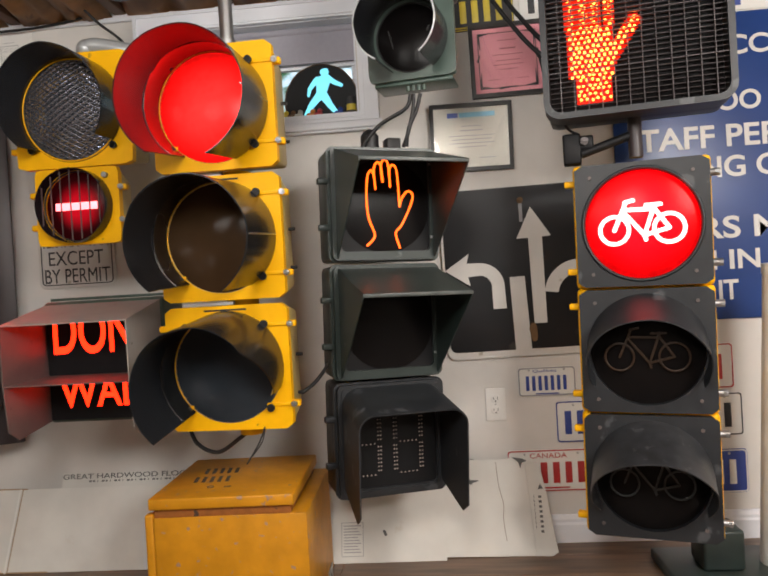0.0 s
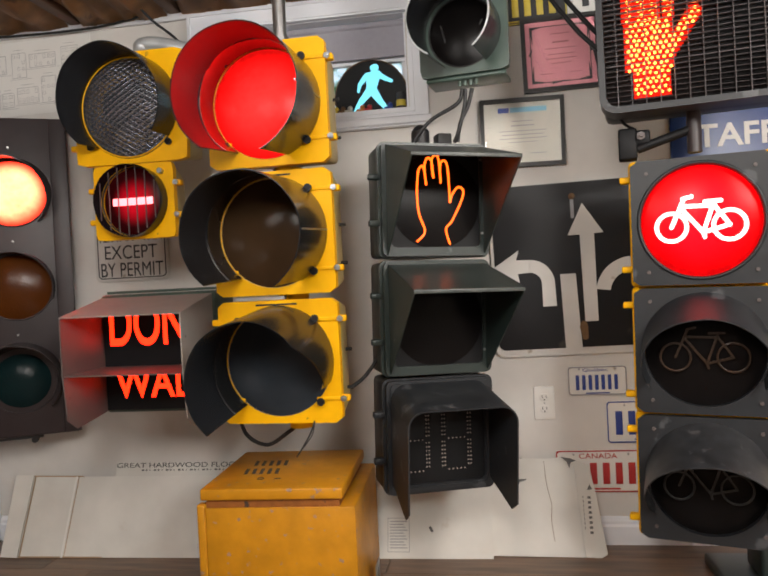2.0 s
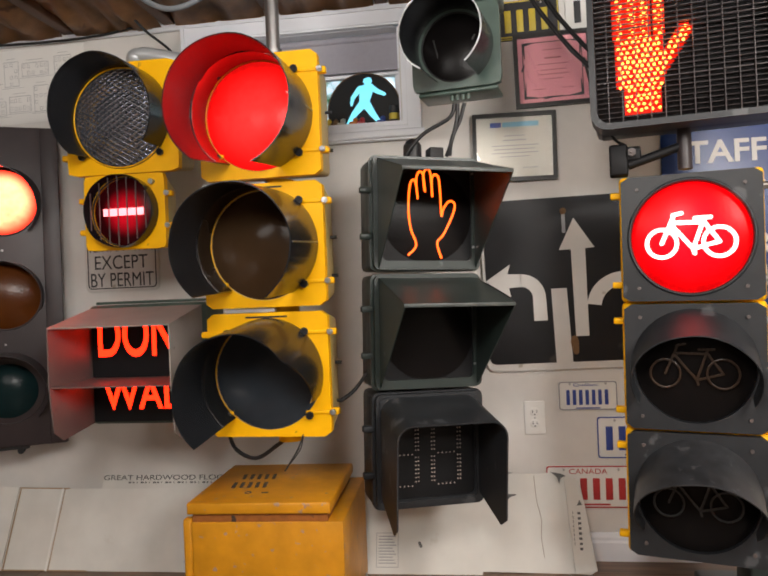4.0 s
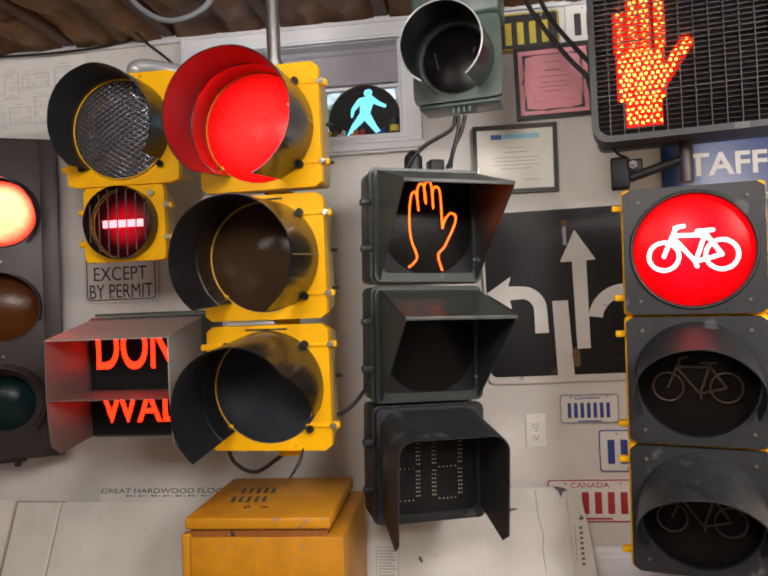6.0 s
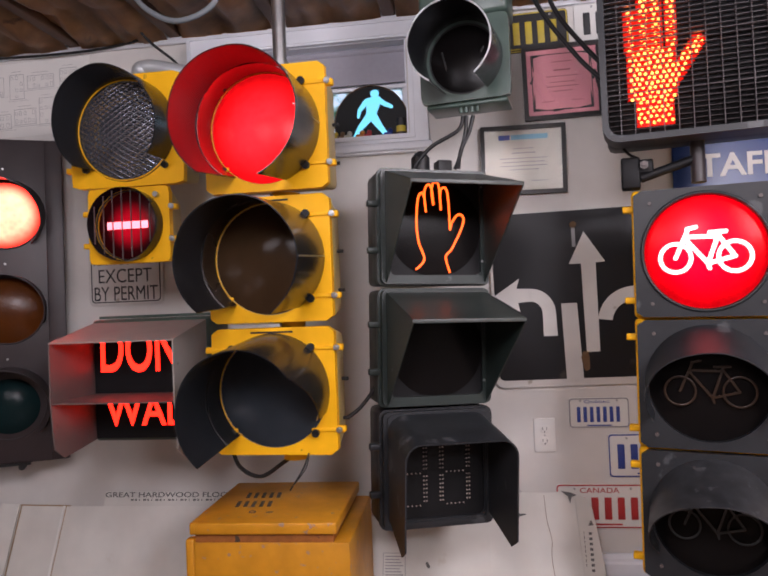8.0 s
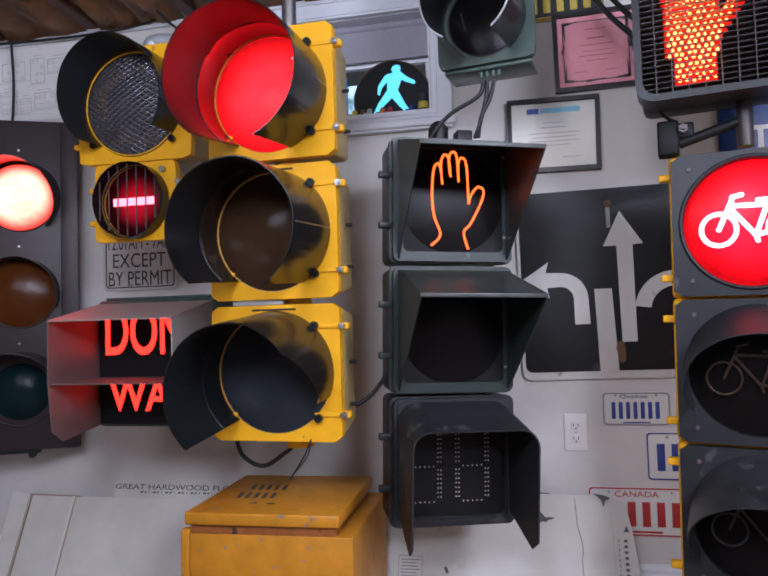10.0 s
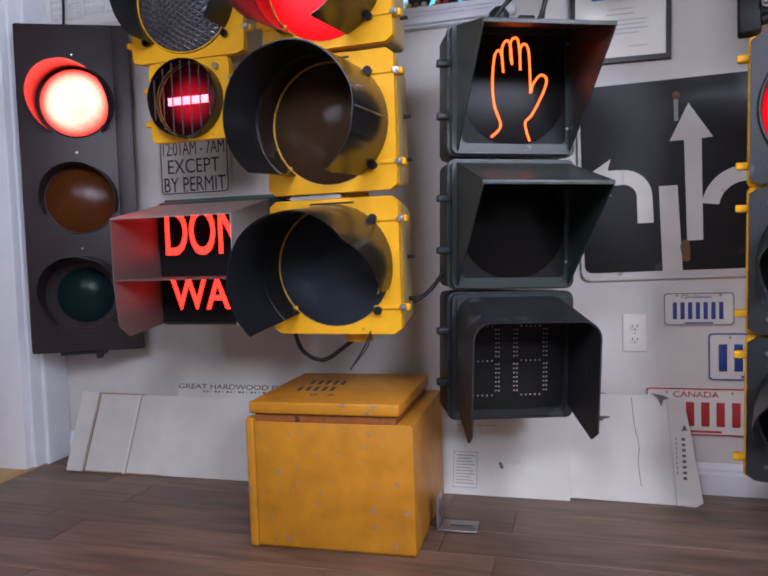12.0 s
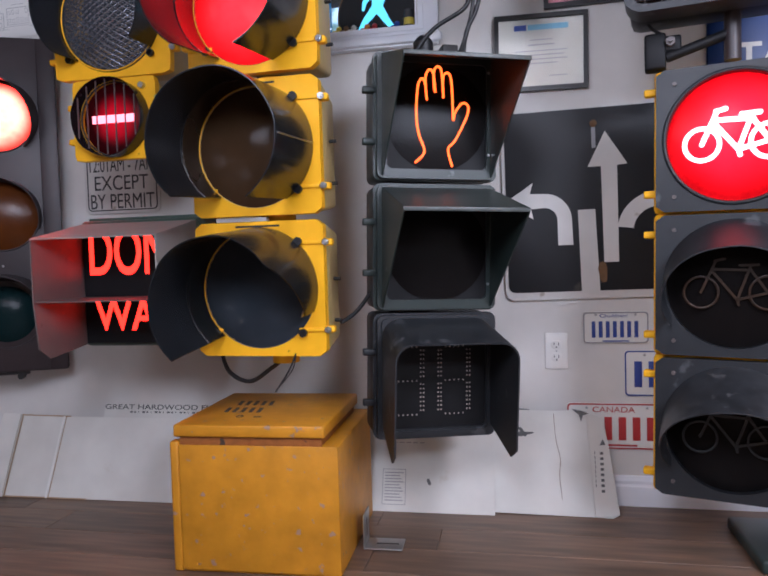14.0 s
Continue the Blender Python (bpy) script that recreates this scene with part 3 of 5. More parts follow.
# ---- signals ----
def signal_section(root, cz, w, h, hole, door_mat, body_mat, depth=0.19, lens=None, lens_label="", bulge=0.025, taper=0.03, r=0.016, gasket=(RUBBER, 0.003)):
    """A square signal section with its housing, hinged door and lens. Faces -y; the door's front lies at y = 0."""
    bm = block(-w / 2 + 0.004, w / 2 - 0.004, 0.026, depth, cz - h / 2 + 0.004, cz + h / 2 - 0.004)
    for v in bm.verts:
        if v.co.y > depth - 0.001:
            v.co.x *= 1 - taper / (w / 2)
            v.co.z = cz + (v.co.z - cz) * (1 - taper / (h / 2))
    bmesh.ops.bevel(bm, geom=bm.edges[:], offset=0.012, segments=2, affect="EDGES", profile=0.5)
    housing = part("housing", smooth(bm, 50), body_mat, root)
    door = part("door", moved(door_plate(w, h, hole, 0.0, 0.024, r), 0, 0, cz), door_mat, root)
    part("lens_gasket", moved(torus(hole, gasket[1], 0.002, 44, 8), 0, 0, cz), gasket[0], door)
    if lens:
        part("lens", moved(dome(hole - 0.001, bulge, 0.004), 0, 0, cz), lens, door, lens_label)
    return door, housing


def lugs(root, xs, zs, material, steel=True, y=0.012):
    for x in xs:
        for z in zs:
            s = 1 if x > 0 else -1
            part("hinge_lug", block(x - 0.004 if s > 0 else x - 0.024, x + 0.024 if s > 0 else x + 0.004, y - 0.010, y + 0.014, z - 0.009, z + 0.009, 0.004), material, root)
            if steel and s > 0:
                part("wing_bolt", join(rod(0.005, (x + 0.010, y - 0.026, z), (x + 0.010, y - 0.008, z), 8), rod(0.009, (x + 0.010, y - 0.020, z), (x + 0.010, y - 0.014, z), 6)), STEEL, root)


def knobs(root, spots, material=RUBBER):
    for x, z in spots:
        part("visor_clip", join(rod(0.007, (x, -0.001, z), (x, -0.018, z), 10), rod(0.011, (x, -0.010, z), (x, -0.018, z), 10)), material, root)


# tall yellow three-section signal with long visors
yel = thing("traffic_signal", pose(0.236, 2.222, 0.563, 0, 0, -2.0), "yellow three-lamp traffic signal with long black visors, its red lamp lit", "traffic signal")
PITCH = 0.360
for k, lens, lab in ((0, GREENDARK, "dark unlit green lens"), (1, AMBERDARK, "dark unlit amber lens"), (2, RED_LIT, "glowing red lens")):
    cz = 0.1725 + PITCH * k
    door, housing = signal_section(yel, cz, 0.350, 0.345, 0.153, YELLOW, YELLOW_SIDE, 0.205, lens, lab, 0.030, 0.022, gasket=((GREYDARK, 0.0016), (YELLOW_SIDE, 0.0013), (RED, 0.0013))[k])
    lugs(door, (0.172,), (cz - 0.105, cz + 0.115), YELLOW)
    lugs(door, (-0.172,), (cz - 0.09, cz + 0.115), YELLOW, False)
    knobs(door, ((0.118, cz - 0.112), (0.112, cz + 0.118), (-0.118, cz - 0.112), (-0.112, cz + 0.118)))
    for sx in (-1, 1):
        for z in (cz - 0.105, cz + 0.115):
            part("door_rib", block(min(sx * 0.105, sx * 0.172), max(sx * 0.105, sx * 0.172), -0.005, 0.001, z - 0.005, z + 0.005, 0.002), YELLOW, door)
    part("top_label", block(-0.06, 0.06, -0.0012, 0.0, cz + 0.158, cz + 0.163), RUBBER, door)
    for z in (cz - 0.09, cz + 0.02):
        part("side_screw", rod(0.005, (0.168, 0.10, z), (0.186, 0.10, z), 8), RUBBER, housing)
    if k == 0:
        hb = hood(0.158, lambda d: 0.262 if d < 55 else 0.262 - (d - 55) / 60 * 0.21, -140, 112, 0.003, 0.10)
    elif k == 1:
        hb = hood(0.158, lambda d: 0.245, -142, 148, 0.003, 0.06)
    else:
        hb = hood(0.158, lambda d: 0.235, -146, 158, 0.003, 0.08, 0.008)
    vis = part("visor", moved(hb, 0, -0.002, cz), VISOR, door, "long black tunnel visor")
    part("visor_liner", moved(hood(0.1548, lambda d: 0.085, (-140, -142, -146)[k], (112, 148, 158)[k], 0.0008, (0.10, 0.06, 0.08)[k], (0.0, 0.0, 0.0029)[k]), 0, -0.003, cz), LINER, vis, "polished inner collar round the lens")
    if k:
        part("visor_seam", moved(join(rod(0.002, (0.159, -0.01, 0.0), (0.159, -0.235, -0.012), 6)), 0, 0, cz), STEEL, vis)
    if k:
        part("spacer", join(rod(0.045, (0.02, 0.10, cz - 0.190), (0.02, 0.10, cz - 0.168), 20)), YELLOW, yel)
part("bottom_plug", join(rod(0.036, (0.03, 0.09, -0.028), (0.03, 0.09, 0.006), 20)), YELLOW, yel, "yellow bottom entry plug")
part("grey_bracket", block(-0.12, 0.02, 0.012, 0.03, 0.347, 0.357), PIPE, yel)
part("grey_bracket", block(-0.185, 0.0, 0.030, 0.06, 0.707, 0.718), PIPE, yel)
part("top_collar", rod(0.036, (0.015, 0.12, 1.062), (0.015, 0.12, 1.085), 20), STEEL, yel)
part("hanging_wire", join(tube([(0.10, -0.02, 0.01), (0.085, -0.03, -0.03), (0.05, -0.04, -0.085)], 0.0022), tube([(0.10, -0.02, 0.01), (0.09, -0.02, -0.03), (0.06, -0.03, -0.07)], 0.0016)), RUBBER, yel)

pole = thing("conduit_pole", pose(0.252, 2.345, 1.648), "galvanised steel pipe holding the signal from the ceiling", "pipe")
part("pipe", rod(0.020, (0, 0, 0), (0, 0, 0.338), 24), STEEL, pole)
part("coupling", rod(0.026, (0, 0, 0.0), (0, 0, 0.03), 24), STEEL, pole)

# yellow signal behind: a 12 inch section on an 8 inch one
two = thing("traffic_signal", pose(-0.266, 2.40, 1.118, 0, 0, 0.0), "yellow two-lamp signal with a clear lens above a lit red bar", "traffic signal")
d8, h8 = signal_section(two, 0.118, 0.268, 0.236, 0.108, YELLOW, YELLOW_SIDE, 0.16, None, r=0.012)
part("lens", moved(dome(0.108, 0.012, 0.014), 0, 0, 0.118), lit_lens("barely_lit_red_lens", (1.0, 0.004, 0.02), 0.45, (0.02, 0.002, 0.003), 40, (0.0, 0, 0.118), 0.085, 0.015), d8, "dark red lens with a lit bar")
part("lit_bar", block(-0.070, 0.064, -0.004, -0.001, 0.107, 0.130, 0.001), RED_BAR, d8, "glowing red horizontal bar")
louv = []
for k in range(7):
    x = -0.090 + 0.030 * k
    half = math.sqrt(max(0.107 ** 2 - x * x, 0.0004))
    louv.append(block(x - 0.0009, x + 0.0009, -0.043, -0.038, 0.118 - half, 0.118 + half))
for q in louv:
    part("louver", q, GREYDARK, d8)
part("visor", moved(hood(0.113, lambda d: 0.045, -178, 178, 0.002), 0, -0.001, 0.118), VISOR, d8, "short black louvred visor")
lugs(d8, (0.132,), (0.07, 0.17), YELLOW)
lugs(d8, (-0.132,), (0.06, 0.16), YELLOW, False)
part("screw", join(rod(0.009, (0.095, 0, 0.208), (0.095, -0.014, 0.208), 8)), STEEL, d8)
d12, h12 = signal_section(two, 0.414, 0.372, 0.350, 0.158, YELLOW, YELLOW_SIDE, 0.20, CLEARLENS, "unlit clear prismatic lens", 0.030)
part("visor", moved(hood(0.163, lambda d: 0.165 - 0.05 * abs(d) / 130, -138, 128, 0.003, 0.05), 0, -0.002, 0.414), VISOR, d12, "black cutaway visor")
part("lens_ring", moved(torus(0.1565, 0.0022, -0.004, 48, 6), 0, 0, 0.414), YELLOW, d12)
lugs(d12, (0.184,), (0.31, 0.53), YELLOW)
lugs(d12, (-0.184,), (0.30, 0.52), YELLOW, False)
knobs(d12, ((0.13, 0.296), (-0.13, 0.296)))

arm = thing("pipe_arm", pose(-0.26, 2.50, 1.70), "grey painted pipe arm with a round elbow", "pipe arm")
part("arm_tube", tube([(-0.02, 0.02, 0.01), (-0.01, 0.02, 0.055), (0.03, 0.02, 0.068), (0.20, 0.06, 0.03), (0.49, 0.28, -0.02)], 0.024), PIPE, arm)
part("elbow", moved(dome(0.034, 0.03, 0, 6, 20), -0.012, 0.02, 0.06, 0, 0, 0), PIPE, arm)

# box sign with two lines of lit letters
dw = thing("pedestrian_sign", pose(-0.235, 2.45, 0.560), "grey metal pedestrian sign box with lit orange letters", "pedestrian sign")
WB = 0.37
part("housing", block(-WB / 2 - 0.012, WB / 2 + 0.012, 0.0, 0.17, 0.0, 0.385, 0.012), GREEN_LIGHT, dw, "teal-grey painted steel housing")
part("face", block(-WB / 2 + 0.004, WB / 2 - 0.004, -0.012, -0.003, 0.012, 0.350), VISOR_IN, dw)
L = 0.235


def yz_sheet(x0, x1, pts):
    """A flat sheet between x0 and x1 with the outline pts (y, z)."""
    bm = bmesh.new()
    a, b = [bm.verts.new((x0, y, z)) for y, z in pts], [bm.verts.new((x1, y, z)) for y, z in pts]
    bm.faces.new(a)
    bm.faces.new(b[::-1])
    for i in range(len(pts)):
        j = (i + 1) % len(pts)
        bm.faces.new((a[j], a[i], b[i], b[j]))
    bmesh.ops.recalc_face_normals(bm, faces=bm.faces[:])
    return bm


cheek = [(-L, 0.322), (-L, 0.155), (-L + 0.015, 0.02), (-L + 0.06, -0.012), (-0.002, 0.008), (-0.002, 0.372)]
# Left plate shows its inside: a darker grey carries the shade there.
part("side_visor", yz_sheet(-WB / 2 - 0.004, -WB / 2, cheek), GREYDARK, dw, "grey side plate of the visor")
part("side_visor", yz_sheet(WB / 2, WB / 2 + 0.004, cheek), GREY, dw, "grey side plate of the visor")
part("top_visor", moved(block(-WB / 2 - 0.004, WB / 2 + 0.004, -L - 0.004, 0.0, 0, 0.004), 0, 0, 0.372, 11.8, 0, 0), GREY, dw, "grey top plate of the visor")
# The divider's colour is darkened too, for the dimness inside the visor.
part("shelf_visor", block(-WB / 2 + 0.001, WB / 2 - 0.001, -L + 0.005, -0.016, 0.150, 0.1535), GREYDARK, dw, "grey divider plate, darkened in colour for the shade inside the visor")
letter_parts("letter", text_bm("DONT", 0.338, 0.145, -0.0125, -0.160, 0.218, 0.001, 0.012), ORANGE_TEXT, dw, "glowing orange letter")
letter_parts("letter", text_bm("WALK", 0.338, 0.098, -0.0125, -0.150, 0.050, 0.001, 0.012), ORANGE_TEXT, dw, "glowing orange letter")
part("wall_bracket", block(-0.08, 0.08, 0.168, 0.3635, 0.16, 0.22), RUBBER, dw)
part("backbox", block(-0.20, 0.26, 0.05, 0.155, 0.387, 0.396, 0.002), GREEN_LIGHT, dw)

# dark signal near the doorway
lef = thing("traffic_signal", pose(-0.880, 2.650, 0.442, 0, 0, 26.0), "dark brown three-lamp traffic signal, red lit, hung on the wall", "traffic signal")
part("housing", block(-0.180, 0.180, 0.035, 0.070, 0.01, 1.155, 0.010), BROWNBLACK, lef)
LW, LH = 0.384, 1.168
part("front_panel", block(-LW / 2, LW / 2, 0.0, 0.034, 0.0, LH, 0.008), BROWNBLACK, lef, "dark enamelled front panel")
part("edge_strip", block(LW / 2 - 0.055, LW / 2 + 0.004, -0.008, -0.001, 0.004, LH - 0.004, 0.003), BROWNBLACK, lef)
for k, lens, lab in ((0, GREENLENS, "unlit dark green lens"), (1, AMBERLENS, "unlit amber lens"), (2, RED_HOT, "brightly glowing red lens")):
    cz = 0.206 + 0.342 * k
    ring = part("lens_ring", moved(torus(0.1195, 0.003, -0.002, 44, 8), 0.004, 0, cz), BROWNBLACK, lef)
    part("lens", moved(dome((0.098, 0.117, 0.117)[k], 0.03, -0.003), 0.004, 0, cz), lens, ring, lab)
    part("visor", moved(hood((0.140, 0.128, 0.132)[k], lambda d, k=k: (0.15, 0.085, 0.19)[k] * math.cos(radians(d) * 0.60), -(135, 112, 140)[k], (135, 112, 140)[k], 0.003, (0.0, 0.0, 0.12)[k]),
                        0.004, -0.002, cz), BROWNBLACK, lef, "short dark eyebrow visor")
    part("screw", join(bolt(0.0, -0.001, cz + 0.168, 0.004, 0.005), bolt(0.155, -0.001, cz + 0.02, 0.005, 0.006)), STEEL, lef)
part("bottom_catch", join(block(-0.10, 0.06, 0.02, 0.035, -0.012, -0.001), rod(0.012, (0.03, 0.03, -0.02), (0.03, 0.06, -0.02), 10)), RUBBER, lef)

# dark green pedestrian signal: lit palm, unlit walker, unlit countdown
ped = thing("pedestrian_signal", pose(0.657, 2.405, 0.306, 0, 1.6, 21.5), "dark green three-section pedestrian signal with a lit orange palm", "pedestrian signal")
PW, PH = 0.335, 0.345
for k in range(3):
    z0 = 0.003 + 0.349 * (2 - k)
    cz = z0 + PH / 2
    base = GREEN if k < 2 else BLACK
    house = part("housing", block(-PW / 2, PW / 2, 0.030, 0.165, z0 + 0.004, z0 + PH - 0.004, 0.016), base, ped)
    part("housing_lip", moved(frame_ring(PW + 0.008, PH - 0.002, 0.03, 0.012, 0.030, 0.022, 0.012), 0, 0, cz), base, house)
    door = part("door", moved(frame_ring(PW - 0.008, PH - 0.012, 0.026, -0.010, 0.012, 0.018, 0.016), 0, 0, cz), base, ped)
    part("face", moved(plate(PW - 0.05, PH - 0.05, -0.001, 0.010, 0.014), 0, 0, cz), VISOR_IN, door, "black display face")
    for z in (cz - 0.068, cz + 0.068):
        part("hinge_lug", block(-PW / 2 - 0.032, -PW / 2 + 0.002, 0.004, 0.026, z - 0.009, z + 0.009, 0.003), base, ped)
    fw, top = PW / 2 - 0.020, cz + PH / 2 - 0.014
    if k < 2:
        D, drop = 0.285, 0.072
        shape = [(-0.012, top), (-D, top - drop), (-D, top - drop - 0.012), (-0.035, cz - PH / 2 + 0.03), (-0.012, cz - PH / 2 + 0.012)]
        v = part("visor", join(yz_sheet(-fw - 0.003, -fw, shape), yz_sheet(fw, fw + 0.003, shape),
                               yz_sheet(-fw - 0.003, fw + 0.003, [(-0.012, top), (-D, top - drop), (-D, top - drop - 0.003), (-0.012, top - 0.003)])), base, door, "dark green sheet-metal visor with slanted sides")
        # The pale strip paints scuffs and the rounded edge's highlight together.
        part("visor_edge", block(-fw - 0.004, fw + 0.004, -D - 0.003, -D, top - drop - 0.010, top - drop, 0.001), WORN_HIGHLIT, v)
        for x in (-fw + 0.006, fw - 0.006):
            for z in (cz - 0.10, cz + 0.12):
                part("screw", bolt(x, -0.010, z, 0.004, 0.003), STEEL, door)
    else:
        D, rc = 0.205, 0.045
        bm = bmesh.new()
        path = [(-fw - 0.004, cz - PH / 2 + 0.022)] + [(-fw - 0.004 + rc - rc * math.cos(radians(a)), top - rc + rc * math.sin(radians(a))) for a in range(0, 91, 15)]
        path += [(-x, z) for x, z in path[::-1]]
        rows = []
        for f in (0.0, 0.25, 0.5, 0.75, 1.0):
            row = []
            for i, (x, z) in enumerate(path):
                end = i in (0, len(path) - 1)
                fy = f * D
                zz = z - 0.22 * fy
                if end:
                    zz = z + 0.02 - 0.35 * fy if f < 1 else z - 0.010
                    fy = min(fy, D - 0.014)
                row.append(bm.verts.new((x * (1 + 0.03 * f), -0.012 - fy, zz)))
            rows.append(row)
        for a, b in zip(rows, rows[1:]):
            for i in range(len(path) - 1):
                bm.faces.new((a[i], a[i + 1], b[i + 1], b[i]))
        bmesh.ops.recalc_face_normals(bm, faces=bm.faces[:])
        bmesh.ops.solidify(bm, geom=bm.faces[:], thickness=0.004)
        part("visor", smooth(bm, 50), BLACK, door, "black moulded hood visor")
        part("visor_seam", moved(frame_ring(PW - 0.03, PH - 0.03, 0.012, -0.016, -0.011, 0.012, 0.01), 0, 0, cz), BLACK, door)
    if k == 0:
        part("lens_disc", moved(dome(0.140, 0.006, -0.002), 0, 0, cz - 0.005), DARKLENS, door, "dark round lens")
        px = lambda x, z: ((x - 346) * 0.00074, -0.0095, cz - (z - 305) * 0.00070)
        strokes = ([(264, 482), (298, 440), (276, 370), (268, 290), (274, 195), (288, 165), (300, 182), (307, 245)],
                   [(304, 215), (302, 160), (315, 130), (331, 145), (338, 215)], [(335, 205), (332, 142), (345, 118), (361, 135), (368, 235)],
                   [(368, 230), (367, 160), (383, 140), (398, 172), (405, 318)], [(405, 318), (414, 285), (440, 252), (462, 266), (452, 312), (412, 395), (386, 430), (402, 495)])
        part("palm_symbol", join(*[tube([px(*q) for q in s], 0.0030, 6, 8) for s in strokes]), ORANGE, door, "glowing orange palm outline")
    elif k == 1:
        part("lens_disc", moved(dome(0.140, 0.006, -0.002), 0, 0, cz - 0.005), DARKLENS, door, "dark round lens, unlit")
    else:
        dots = []
        for cx in (-0.125, 0.005):
            for col in (0, 1):
                for half in (0, 1):
                    for i in range(7):
                        for off in (0, 0.008):
                            dots.append((cx + 0.081 * col + off, cz - 0.100 + half * 0.092 + 0.0118 * i + 0.008))
            for lev in (0, 1, 2):
                for i in range(5):
                    dots.append((cx + 0.020 + 0.0125 * i, cz - 0.104 + 0.092 * lev))
        bm = bmesh.new()
        for x, z in dots:
            bmesh.ops.create_cone(bm, cap_ends=True, segments=6, radius1=0.0024, radius2=0.0015, depth=0.002, matrix=pose(x, -0.003, z, 90, 0, 0))
        tagged(part("led_dots", bm, LED_OFF, door, "unlit dotted countdown digits"), kind="stuff")
part("top_plug", join(rod(0.028, (-0.02, 0.07, 1.05), (-0.02, 0.07, 1.09), 20), moved(dome(0.028, 0.022, 0, 6, 20), -0.02, 0.07, 1.09, -90, 0, 0)), RUBBER, ped, "black rubber cable entry")
part("top_bracket", block(0.03, 0.075, 0.05, 0.10, 1.049, 1.085, 0.004), RUBBER, ped)

# cycle signal
bik = thing("bicycle_signal", pose(1.379, 2.310, 0.192, 0, 0.8, -15.5), "black three-lamp bicycle signal on a yellow housing, its red cycle lit", "bicycle signal")
BW, BH = 0.352, 0.348
for k in range(3):
    z0 = 0.350 * (2 - k)
    cz = z0 + BH / 2
    part("housing", block(-BW / 2 - 0.005, BW / 2 + 0.003, 0.024, 0.18, z0 - 0.001, z0 + BH + 0.002, 0.012), YELLOW, bik, "yellow housing behind the black door")
    door = part("door", moved(door_plate(BW - 0.004, BH - 0.006, 0.150, 0.0, 0.022, 0.006), 0, 0, cz), BLACK, bik, "black square lamp door")
    lens = (RED_BIKE, DARKLENS, DARKLENS)[k]
    part("lens", moved(dome(0.150, 0.020, 0.020), 0, 0, cz), lens, door, ("glowing red lens", "unlit amber lens", "unlit green lens")[k])
    ink, stroke, tell = (WHITE_BIKE, FAINTAMBER, FAINTGREY)[k], (0.050, 0.026, 0.026)[k], ("glowing white line", "", "")[k]
    part("cycle_frame", moved(cycle_frame(0.112, 0, stroke), 0, -0.006, cz), ink, door, tell)
    for c, r in ((-0.64, 0.335), (0.62, 0.345)):
        part("cycle_wheel", moved(cycle_wheel(0.112, 0, stroke, c, r), 0, -0.006, cz), ink, door, tell)
    if k == 0:
        part("lens_rim", moved(torus(0.155, 0.005, -0.001, 48, 8), 0, 0, cz), BLACK, door)
    elif k == 1:
        part("visor", moved(hood(0.158, lambda d: 0.020 + 0.105 * math.cos(radians(d) * 0.66), -118, 118, 0.003, 0.50), 0, -0.001, cz), BLACK, door, "short black eyebrow visor")
    else:
        part("visor", moved(hood(0.158, lambda d: 0.012 + 0.185 * math.cos(radians(d) * 0.70), -120, 120, 0.003, 0.34), 0, -0.001, cz), SCUFFED, door, "scuffed black cap visor")
    for x, z in ((-0.132, 0.135), (0.132, 0.135), (-0.132, -0.135), (0.132, -0.135)):
        part("screw", bolt(x, 0.0, cz + z, 0.0050, 0.006), GREYDARK, door)
    lugs(bik, (-BW / 2 - 0.004,), (cz + 0.125, cz - 0.125), YELLOW, False, 0.03)
    for z in (cz + 0.125, cz - 0.115):
        part("latch_bolt", join(rod(0.010, (BW / 2 - 0.004, 0.012, z), (BW / 2 + 0.022, 0.012, z), 8), rod(0.005, (BW / 2 + 0.015, 0.02, z), (BW / 2 + 0.015, -0.008, z), 8)), STEEL, bik)

base = thing("floor_stand", pose(1.62, 2.50, 0.0), "black metal stand with a broad foot on the floor", "stand")
part("foot", block(-0.16, 0.22, -0.14, 0.16, 0.0, 0.035, 0.008), GREEN, base)
part("post_stub", block(-0.06, 0.06, -0.04, 0.08, 0.035, 0.155, 0.01), GREEN, base)

# panel with a lit palm behind an egg-crate screen
led = thing("pedestrian_signal", pose(1.383, 2.255, 1.362, 0, 0, -11.0), "black pedestrian signal with a lit orange palm behind a grid", "pedestrian signal")
PWD, PHT = 0.485, 0.46
part("housing", block(-PWD / 2 + 0.01, PWD / 2 - 0.01, 0.07, 0.20, 0.008, PHT - 0.008, 0.02), BLACK, led)
part("frame", moved(frame_ring(PWD, PHT, 0.017, -0.012, 0.072, 0.045, 0.032), 0, 0, PHT / 2), BLACK, led, "rounded black frame")
part("face", block(-PWD / 2 + 0.015, PWD / 2 - 0.015, 0.062, 0.068, 0.015, PHT - 0.015), VISOR_IN, led)
for k in range(31):
    z = 0.022 + 0.0138 * k
    part("grid_slat", moved(block(-PWD / 2 + 0.017, PWD / 2 - 0.017, -0.014, 0.014, -0.0008, 0.0008), 0, 0.018, z, 13, 0, 0), SLAT, led)
for k in range(12):
    x = -PWD / 2 + 0.048 + 0.0355 * k
    part("grid_rib", block(x - 0.0010, x + 0.0010, -0.004, 0.003, 0.017, PHT - 0.017), SLAT, led)
